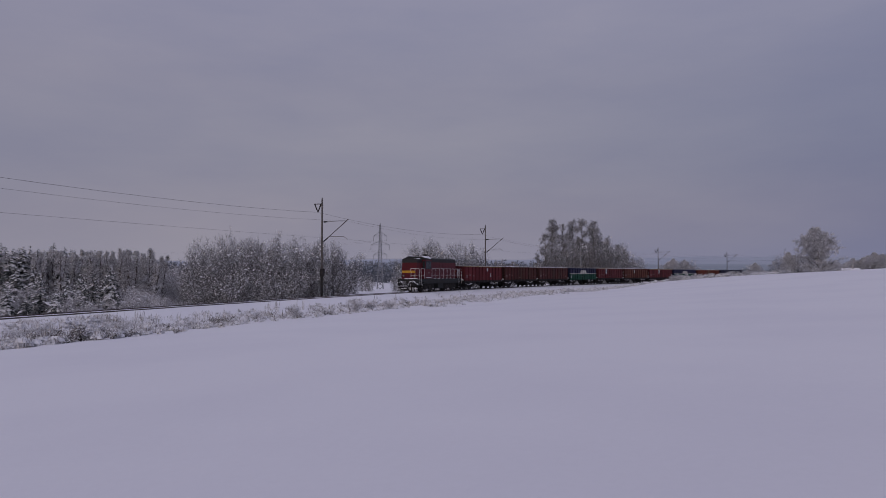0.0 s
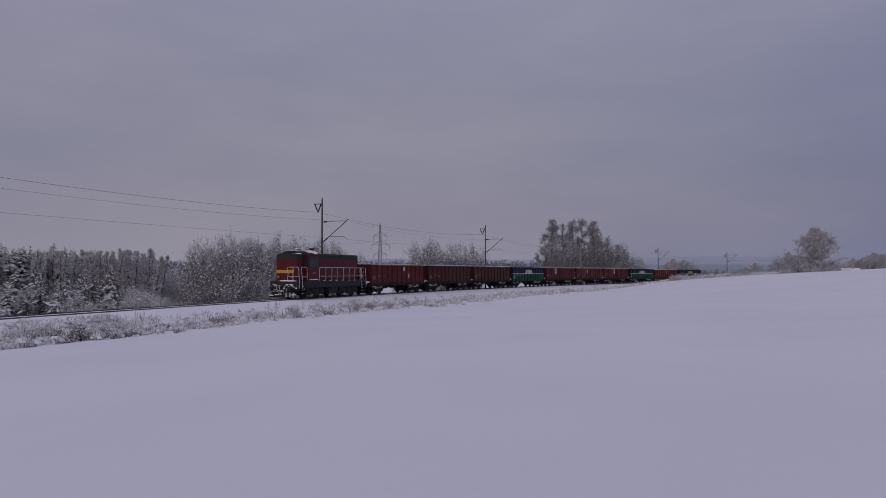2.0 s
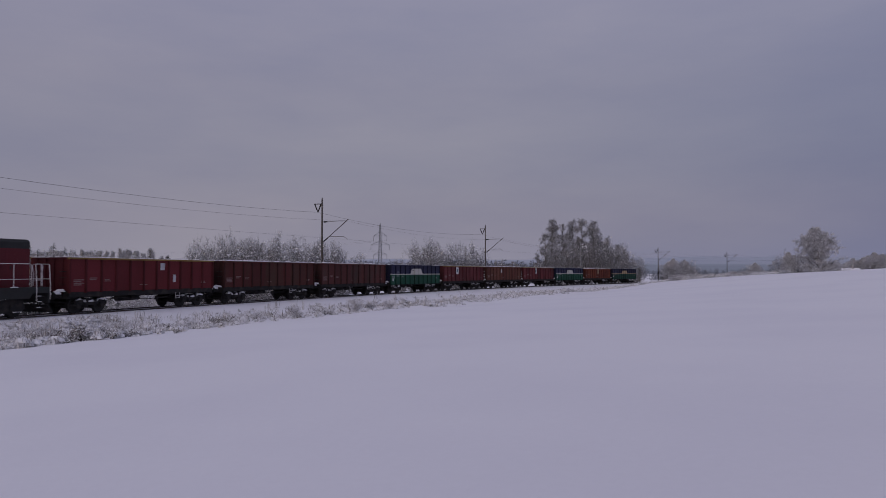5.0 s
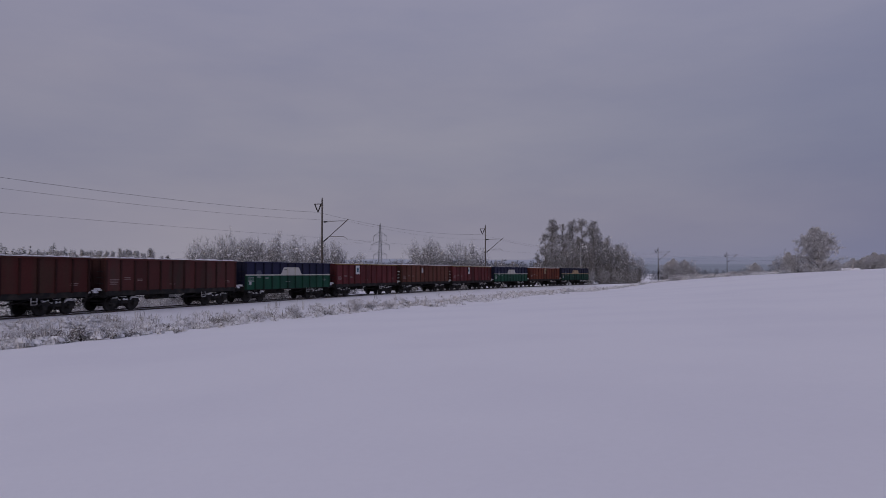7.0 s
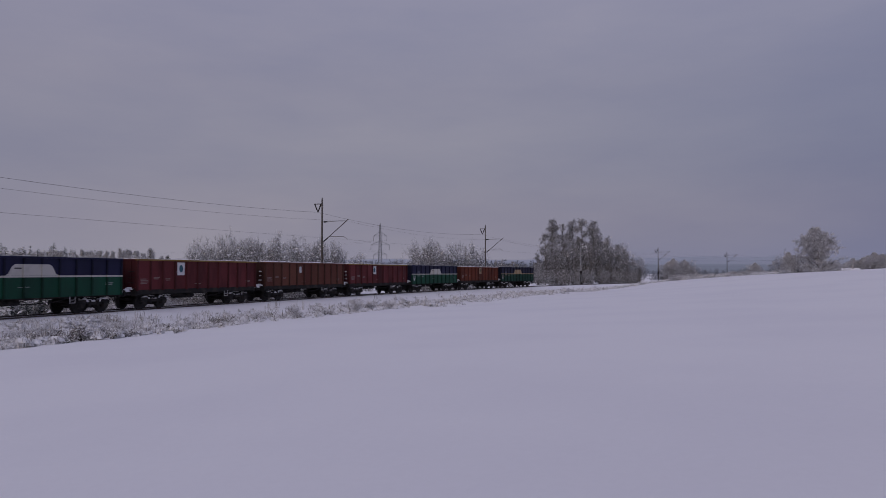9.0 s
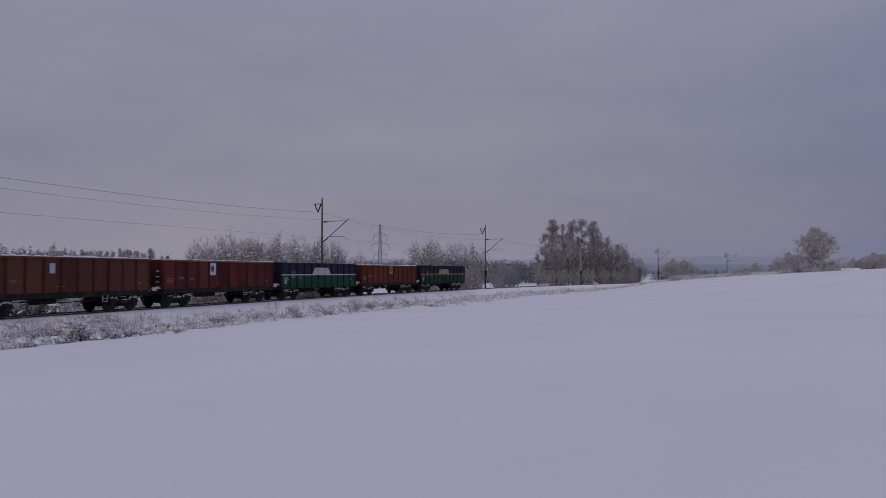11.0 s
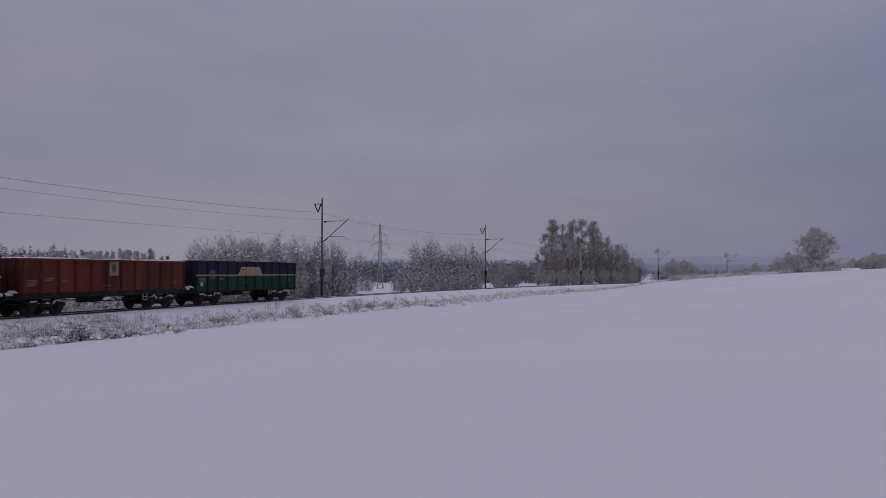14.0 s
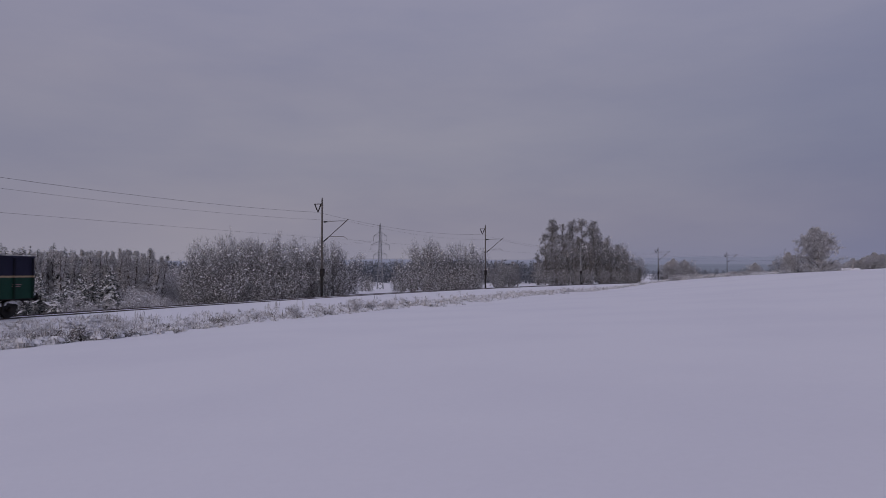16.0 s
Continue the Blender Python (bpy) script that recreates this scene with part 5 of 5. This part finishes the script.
for k, (x, y, h) in enumerate(SPRUCE):
    plant("spruce", SPRUCES[k % 4], x, y, h, "dark green spruce with snow on its boughs", "tree", "spruces of the wood", GROVE, wide=GROVE.uniform(0.8, 1.1))
THIN = [tree_meshes(60 + k, 75, 0.17, 0.1, 0.05, 0.35, BARK, FROST_HAZE_TWIGS, up=0.7, per=(7, 5, 3), fine=0.44, cone=0.75, share=0.10, size=0.010) for k in range(4)]


def rise(x, y, slope):
    """The height of a plant at x, y whose top stands at that slope over the eye."""
    return EYE + slope * y - float(land(np.array([x]), np.array([y]))[0])


for x, y, slope in ((12.2, 167, 0.0125), (14.0, 170, 0.0145), (16.2, 168, 0.0115), (17.6, 172, 0.0085)):
    plant("birch_tree", BIRCHES[int(x) % 4], x, y, rise(x, y, slope), "small bare birch in a copse behind the line", "tree", "birch grove", GROVE, wide=1.2)
# the wood behind the line: slender trees in ranks, lower towards its end
for k in range(120):
    q = k / 119
    y = GROVE.uniform(78, 102)
    x = (-0.625 + 0.238 * q + GROVE.uniform(-0.004, 0.004)) * y
    slope = GROVE.uniform(0.016, 0.0285) - 0.012 * max(0.0, (q - 0.93) / 0.07)
    plant("young_tree", THIN[k % 4], x, y, rise(x, y, slope), "slender bare young tree of a dense wood", "tree", "young trees of the wood", GROVE, wide=GROVE.uniform(0.75, 1.1))
for k in range(26):
    y = GROVE.uniform(64, 74)
    x = (-0.62 + 0.225 * k / 25 + GROVE.uniform(-0.006, 0.006)) * y
    plant("bush", PALE_BUSHES[k % 3], x, y, rise(x, y, GROVE.uniform(-0.055, -0.02)), "low bush bowed under snow at the edge of the wood", "bush", "bushes behind the track", GROVE, wide=GROVE.uniform(0.8, 1.2))
for k in range(9):
    y = GROVE.uniform(150, 175)
    x = (-0.388 + 0.05 * k / 8 + GROVE.uniform(-0.003, 0.003)) * y
    plant("spruce", SPRUCES[k % 4], x, y, rise(x, y, GROVE.uniform(0.006, 0.0125)), "dark green spruce with snow on its boughs", "tree", "spruces of the wood", GROVE)

# ---- dry grass and weeds on the verge ----


RIMED_STRAW = island_material("rimed_grass", [(0.0, (0.2, 0.185, 0.178)), (0.15, (0.42, 0.405, 0.40)), (0.45, (0.66, 0.65, 0.655)), (1.0, (0.85, 0.85, 0.87))])


def verge_grass(name, label, count, blades, s_range, d_range, h_range, seed, lean=0.35, power=1.6, gaps=0.0, mat=STRAW):
    rng = np.random.default_rng(seed)
    s = s_range[0] + (s_range[1] - s_range[0]) * rng.random(count) ** power
    d = d_range[0] + (d_range[1] - d_range[0]) * rng.random(count) + 2.5 * smooth01((s - 20) / 80) * rng.random(count)
    d = np.maximum(d, d_range[0] + 0.5 * smooth01((s - 12) / 25) + 0.3 * rng.random(count))
    keep = (np.sin(s * 0.9 + d * 0.8) + np.sin(s * 0.37 - d * 1.1) + rng.normal(0, 0.5, count)) > gaps
    s, d = s[keep], d[keep]
    count = len(s)
    a = np.interp(s, STN, HEAD)
    x, y = np.interp(s, STN, LX) + d * np.sin(a), np.interp(s, STN, LY) - d * np.cos(a)
    bed = np.interp(d, [q[0] for q in BED], [q[1] for q in BED], right=-9) + np.interp(s, STN, LZ)
    z = np.maximum(land(x, y), bed)
    idx = np.repeat(np.arange(count), blades)
    m = len(idx)
    b = np.stack([x[idx] + rng.normal(0, 0.13, m), y[idx] + rng.normal(0, 0.13, m), z[idx] - 0.05], 1)
    h = rng.uniform(*h_range, m) * (rng.uniform(0.5, 1.15, count) * (1 + 0.25 * np.sin(s * 1.7) * np.sin(s * 0.43 + 1)))[idx]
    tip = b + np.stack([rng.normal(0, lean, m) * h, rng.normal(0, lean, m) * h, h], 1)
    mid = (b + tip) / 2 + np.stack([rng.normal(0, 0.03, m), rng.normal(0, 0.03, m), 0.06 * h], 1)
    an = rng.uniform(-0.8, 0.8, m)
    w = rng.uniform(0.008, 0.018, m)[:, None] * np.stack([np.cos(an), np.sin(an), np.zeros(m)], 1)
    v = np.stack([b - w, b + w, mid + w * 0.9, mid - w * 0.9, tip], 1).reshape(-1, 3)
    k = np.arange(m)[:, None] * 5
    faces = (k + np.array([[0, 1, 2, 3]])).tolist() + (k + np.array([[3, 2, 4]])).tolist()
    return tagged(new(name, soup(name, v.tolist(), faces, [mat])), label, "grass", kind="stuff")


verge_grass("dry_grass", "dry frosted grass standing thickly in verge snow", 4200, 9, (-6, 12.5), (1.9, 8.6), (0.05, 0.24), 5, gaps=-0.2, power=1.0, mat=RIMED_STRAW)
verge_grass("dry_grass", "thin dry grass poking through verge snow", 3800, 8, (10, 175), (2.9, 9.4), (0.08, 0.32), 25, gaps=0.2, mat=RIMED_STRAW)
verge_grass("tall_stalks", "tall dry brown weed stalks below the track", 560, 6, (4, 150), (2.7, 6.8), (0.35, 0.85), 6, lean=0.10, gaps=0.35)


def snowy_tufts(name, label, seed, count, s_range, d_range, r_range, power=1.0, blades=26, caps=5):
    """Tufts of bent grass with pillows of snow pressed on them, dark hollows between."""
    rng = np.random.default_rng(seed)
    s = s_range[0] + (s_range[1] - s_range[0]) * rng.random(count) ** power
    d = d_range[0] + (d_range[1] - d_range[0]) * rng.random(count) + 2.5 * smooth01((s - 20) / 80) * rng.random(count)
    a = np.interp(s, STN, HEAD)
    x, y = np.interp(s, STN, LX) + d * np.sin(a), np.interp(s, STN, LY) - d * np.cos(a)
    bed = np.interp(d, [q[0] for q in BED], [q[1] for q in BED], right=-9) + np.interp(s, STN, LZ)
    z = np.maximum(land(x, y), bed)
    r = rng.uniform(*r_range, count)
    V, F, M, base = [], [], [], 0
    idx = np.repeat(np.arange(count), blades)
    m = len(idx)
    an, rad = rng.uniform(0, math.tau, m), r[idx] * rng.uniform(0.5, 1.25, m)
    out = np.stack([np.cos(an), np.sin(an), np.zeros(m)], 1)
    b = np.stack([x[idx], y[idx], z[idx] - 0.04], 1) + out * (rad * 0.25)[:, None]
    mid = b + out * (rad * 0.4)[:, None] + np.array([[0, 0, 1.0]]) * (rad * rng.uniform(0.5, 1.0, m))[:, None]
    tip = b + out * rad[:, None] + np.array([[0, 0, 1.0]]) * (rad * rng.uniform(0.0, 0.8, m))[:, None]
    w = np.stack([-np.sin(an), np.cos(an), np.zeros(m)], 1) * rng.uniform(0.008, 0.02, (m, 1))
    V.append(np.stack([b - w, b + w, mid + w, mid - w, tip], 1).reshape(-1, 3))
    k = np.arange(m)[:, None] * 5
    F += (k + np.array([[0, 1, 2, 3]])).tolist() + (k + np.array([[3, 2, 4]])).tolist()
    M += [0] * (2 * m)
    base = 5 * m
    # pillows: a ring, a shoulder and a crown
    idx = np.repeat(np.arange(count), caps)
    m, n = len(idx), 7
    an, off = rng.uniform(0, math.tau, m), r[idx] * rng.uniform(0.0, 0.75, m)
    size = r[idx] * rng.uniform(0.1, 0.42, m)
    c = np.stack([x[idx] + off * np.cos(an), y[idx] + off * np.sin(an), z[idx] + r[idx] * rng.uniform(0.0, 0.6, m)], 1)
    th = np.arange(n) * math.tau / n
    ring = np.stack([np.cos(th), np.sin(th), np.zeros(n)], 1)
    j1 = rng.uniform(0.7, 1.3, (m, n, 1)) * size[:, None, None]
    lo = c[:, None] + ring[None] * j1 - np.array([0, 0, 1.0]) * (0.25 * size)[:, None, None]
    hi = c[:, None] + ring[None] * j1 * 0.72 + np.array([0, 0, 1.0]) * (size[:, None] * rng.uniform(-0.1, 0.65, (m, n)))[:, :, None]
    top = c[:, None] + np.array([0, 0, 1.0]) * (size * 0.6)[:, None, None]
    V.append(np.concatenate([lo, hi, top], 1).reshape(-1, 3))
    kk = np.arange(m)[:, None, None] * (2 * n + 1) + base
    e = np.arange(n)
    side = np.stack([e, (e + 1) % n, n + (e + 1) % n, n + e], 1)[None]
    lid = np.stack([n + e, n + (e + 1) % n, np.full(n, 2 * n)], 1)[None]
    F += (kk + side).reshape(-1, 4).tolist() + (kk + lid).reshape(-1, 3).tolist()
    M += [1] * (2 * m * n)
    ob = new(name, soup(name, np.concatenate(V).tolist(), F, [RIMED_STRAW, SNOW_CLUMP], M))
    ob.data.polygons.foreach_set("use_smooth", np.array(M, dtype=bool))
    return tagged(ob, label, "grass", kind="stuff")


snowy_tufts("snowy_tufts", "grass tufts pressed down by pillows of snow", 31, 520, (-5, 12), (2.6, 8.6), (0.10, 0.32), caps=7)
snowy_tufts("snowy_tufts", "large snow-laden tufts at the edge of the field", 32, 40, (-1, 13), (6.4, 10.6), (0.24, 0.5), caps=10, blades=70)
snowy_tufts("snowy_tufts", "scattered snow-laden tufts along the verge", 33, 620, (11, 170), (3.4, 9.8), (0.10, 0.36), power=1.5, caps=5)


PALE_STRAW = island_material("frosted_grass", [(0.0, (0.2, 0.192, 0.186)), (0.35, (0.38, 0.375, 0.372)), (0.7, (0.58, 0.57, 0.575)), (1.0, (0.8, 0.8, 0.82))])
DARK_STRAW = island_material("dark_weeds", [(0.0, (0.05, 0.042, 0.038)), (0.6, (0.11, 0.095, 0.085)), (1.0, (0.24, 0.215, 0.2))])
verge_grass("dark_weeds", "dark withered weeds in the verge snow", 300, 10, (-5, 110), (4.2, 8.6), (0.15, 0.42), 15, lean=0.5, gaps=0.1, mat=DARK_STRAW)
verge_grass("far_verge_grass", "dense dry grass along the distant verge", 1700, 9, (40, 178), (6.0, 12.0), (0.12, 0.5), 9, lean=0.45, power=1.0, gaps=0.35, mat=PALE_STRAW)
snowy_tufts("snowy_tufts", "snow-laden tufts along the distant verge", 34, 520, (42, 178), (5.4, 11.0), (0.2, 0.55), caps=5)


def crest_clumps(count):
    rng = random.Random(18)
    bm = bmesh.new()
    for _ in range(count):
        u = rng.random() ** 1.3
        x, y = 46.0 + 11.6 * u - 2.6 * u * u + rng.uniform(-1.5, 1.0), 143.6 - 34.1 * u + 5.4 * u * u + rng.uniform(-2, 2)
        z = float(land(np.array([x]), np.array([y]))[0])
        r = rng.uniform(0.05, 0.24) * (1.2 - 0.5 * u)
        lump(bm, (x, y, z + rng.uniform(0.0, 0.5) * (1.1 - 0.6 * u)), r * rng.uniform(0.8, 1.8), r, r * rng.uniform(0.4, 0.8), rng, 8)
    return tagged(new("snow_hummock", mesh_of("snow_hummock", bm, SNOW_CLUMP)), "snow caps on scrub along the crest of the field", "snow", kind="stuff")


crest_clumps(420)

WEED = [bush_meshes(200 + k, 6, 0.75, 0.35, RIMED_STRAW, 2.0, 0.1, 0.03) for k in range(3)]
VERGE = ((2.6, 6.6, 0.9), (5.2, 7.5, 0.75), (7.0, 7.6, 0.7), (12.0, 8.2, 0.55), (16.2, 8.0, 0.5), (0.6, 6.4, 0.8), (33.0, 8.0, 1.3), (34.5, 8.6, 1.1), (31.6, 8.2, 1.0), (36.5, 9.3, 0.9), (23.0, 8.5, 0.6), (27.5, 8.6, 0.6), (3.6, 5.9, 0.7), (9.5, 6.0, 0.7), (20.0, 6.8, 0.8), (26.0, 6.4, 0.8), (46.0, 8.5, 0.7), (88.0, 10.5, 0.9))
DARK_WEED = [bush_meshes(240 + k, 7, 1.0, 0.45, DARK_STRAW, 3.0, 0.12, 0.05) for k in range(2)]
for k, (s, d, h) in enumerate(((5.4, 4.2, 0.5), (5.9, 4.5, 0.42), (3.2, 8.4, 0.75), (3.6, 8.9, 0.65), (5.3, 7.1, 0.6), (6.1, 7.9, 0.55), (5.0, 10.1, 0.42), (3.6, 10.5, 0.4), (2.2, 7.4, 0.6), (16.3, 6.8, 0.5), (16.8, 7.1, 0.42), (6.8, 11.3, 0.28), (22.6, 8.6, 0.4), (26.6, 8.6, 0.4), (36.2, 7.6, 0.5), (43.6, 7.8, 0.5))):
    q = on_line(s, d)
    plant("weed_bush", DARK_WEED[k % 2], q.x, q.y, h, "dark withered leafy weed capped with snow", "bush", "weeds on the verge", GROVE, wide=1.3)
for k, (s, d, h) in enumerate(VERGE):
    q = on_line(s, d)
    plant("weed_bush", WEED[k % 3], q.x, q.y, h * 0.75, "small dry weed bush weighed down by snow", "bush", "weeds on the verge", GROVE, wide=GROVE.uniform(1.5, 2.3))
SCRUB = [bush_meshes(220 + k, 7, 1.0, 0.5, r=3.0, share=0.2, size=0.05) for k in range(2)]
for k in range(64):
    u = (k / 63) ** 1.3
    x, y = 46.0 + 11.6 * u + -2.6 * u * u + GROVE.uniform(-0.8, 0.8), 143.6 + -34.1 * u + 5.4 * u * u + GROVE.uniform(-2, 2)
    plant("weed_bush", SCRUB[k % 2], x, y, GROVE.uniform(0.3, 1.05) * (1.2 - 0.6 * u), "small dry weed bush weighed down by snow", "bush", "weeds on the crest", GROVE, sink=0.05, wide=1.6)

# ---- far woods, village and hills ----


def far_wood(name, label, rows, seed, mat):
    """Ragged conifers: rows of x from, x to, y, depth of the belt, count, height."""
    rng = np.random.default_rng(seed)
    V, F = [], []
    for x0, x1, y0, dy, count, h0 in rows:
        xs = rng.uniform(x0, x1, count)
        ys = y0 + rng.uniform(-dy, dy, count)
        for x, y, z in zip(xs, ys, land(xs, ys)):
            h = h0 * rng.uniform(0.8, 1.08)
            r = h * rng.uniform(0.14, 0.24)
            n = 64
            t = rng.random(n) ** 0.8
            wide = r * np.minimum(1.0, (1.02 - t) * rng.uniform(1.6, 3.2))
            a = rng.uniform(0, math.tau, n)
            q = wide * rng.uniform(0.3, 1.0, n)
            c = np.stack([x + q * np.cos(a), y + q * np.sin(a), z + h * (0.03 + 0.95 * t)], 1)
            tri = c[:, None] + rng.normal(0, 1, (n, 3, 3)) * (h * 0.045 * (1.25 - 0.8 * t))[:, None, None]
            k = len(V)
            V.extend(tri.reshape(-1, 3).tolist())
            F.extend((k + np.arange(3 * n).reshape(-1, 3)).tolist())
    return tagged(new(name, soup(name, V, F, [mat])), label, "forest", kind="stuff")


far_wood("far_forest", "distant frosted forest tinted with haze beyond the snowy valley field", [(-330, 140, 600, 25, 560, 17.5), (-330, 140, 650, 25, 520, 19.0)], 12, FAR_NEEDLES)
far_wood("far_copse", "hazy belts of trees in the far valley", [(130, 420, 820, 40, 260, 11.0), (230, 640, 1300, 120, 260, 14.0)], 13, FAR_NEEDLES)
# the hills emit a dim blue in place of haze in the air
HAZE_NEAR, HAZE_FAR = bpy.data.materials.new("haze_glow_hill_near"), bpy.data.materials.new("haze_glow_hill")
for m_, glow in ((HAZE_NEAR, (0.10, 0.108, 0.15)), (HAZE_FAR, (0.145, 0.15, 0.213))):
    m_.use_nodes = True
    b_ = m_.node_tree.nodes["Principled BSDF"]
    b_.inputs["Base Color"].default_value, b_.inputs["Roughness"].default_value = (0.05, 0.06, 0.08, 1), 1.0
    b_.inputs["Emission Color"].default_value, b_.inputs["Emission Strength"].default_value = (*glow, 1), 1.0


def ridge(y, x0, x1, h, seed, mat, label):
    rng = np.random.default_rng(seed)
    n = 240
    xs = np.linspace(x0, x1, n)
    ph = rng.uniform(0, 6, 3)
    top = h * (0.82 + 0.12 * np.sin(xs / 900 + ph[0]) + 0.07 * np.sin(xs / 330 + ph[1]) + 0.025 * np.sin(xs / 70 + ph[2])) + rng.normal(0, h * 0.012, n)
    V, F = [], []
    for x, t in zip(xs, top):
        V += [(x, y, -20), (x, y + 250, EYE + t * 0.7), (x, y + 450, EYE + t), (x, y + 800, -20)]
    for i in range(n - 1):
        for k in range(3):
            F.append((i * 4 + k, i * 4 + k + 1, (i + 1) * 4 + k + 1, (i + 1) * 4 + k))
    return tagged(new("far_hills", soup("far_hills", V, F, [mat])), label, "hills", kind="structure")


ridge(2300, -2600, 3200, 22, 3, HAZE_NEAR, "low wooded distant hills with haze as a glow")
ridge(3600, -3600, 4300, 72, 4, HAZE_FAR, "hills on the horizon, pale blue with a haze glow")

WALL = material("plaster_wall", (0.4, 0.38, 0.36), rough=0.9, var=0.15)


def house(x, y, w, l, h, turn):
    z = float(land(np.array([x]), np.array([y]))[0])
    hs = tagged(new("house"), "distant small house with a snow-covered gable roof", "house", "houses of the far village")
    hs.matrix_world = pose(x, y, z - 0.2, 0, 0, turn)
    bm = bmesh.new()
    prism(bm, [(-w / 2, 0), (w / 2, 0), (w / 2, h), (0, h + w * 0.42), (-w / 2, h)], 0, -l / 2, l / 2)
    part("wall", bm, WALL, hs)
    for sg in (-1, 1):
        bm = bmesh.new()
        prism(bm, [(0, h + w * 0.42 + 0.05), (sg * (w / 2 + 0.5), h - 0.35), (sg * (w / 2 + 0.5), h), (0, h + w * 0.42 + 0.45)], 0, -l / 2 - 0.5, l / 2 + 0.5)
        part("roof", bm, SNOW_CLUMP, hs, "snow-covered roof slope")
    bm = bmesh.new()
    box(bm, l * 0.2, l * 0.2 + 0.7, -0.35, 0.35, h + w * 0.2, h + w * 0.42 + 1.3)
    part("chimney", bm, WALL, hs)
    for k in range(3):
        xx = -l / 2 + l * (k + 0.7) / 3.4
        bm = bmesh.new()
        box(bm, xx - 0.5, xx + 0.5, -w / 2 - 0.03, -w / 2, 1.0, 2.2)
        part("window", bm, PANE, hs)


for h_ in ((188.7, 420, 8, 10, 2.6, 10), (206.1, 470, 7, 9, 2.5, -20), (128.1, 230, 5, 9, 2.0, 15), (206.6, 340, 7, 9, 2.5, 5), (278.0, 900, 9, 14, 4, 0)):
    house(*h_)

# ---- what moves ----
FIRST = 85.822       # station of the first wagon's tail at the start
SPEED, GAIN = 12.4602, 0.01902


def run(t):
    return SPEED * t + GAIN * t * t


def car_pose(s, bogie):
    """A vehicle whose middle is at station s, carried on the rails at its two bogies, heading down the line."""
    a, b = on_line(s - bogie), on_line(s + bogie)
    f = (a - b).normalized()
    left = Vector((0, 0, 1)).cross(f).normalized()
    up = f.cross(left)
    m = Matrix((f, left, up)).transposed().to_4x4()
    m.translation = (a + b) / 2
    return m


def motions():
    times = [k * 0.5 for k in range(33)]
    walk(LOCO, [(t, car_pose(FIRST - 20.195 - run(t), 3.2)) for t in times])
    for k, car in enumerate(WAGONS):
        walk(car, [(t, car_pose(FIRST - BODY + PITCH * k - run(t), 4.5)) for t in times])
    ticks = [k / FPS for k in range(16 * FPS + 1)]
    for w, x, r in SPIN:
        walk(w, [(t, Matrix.Translation((x, 0, r)) @ Matrix.Rotation(run(t) / r, 4, "Y")) for t in ticks])


motions()
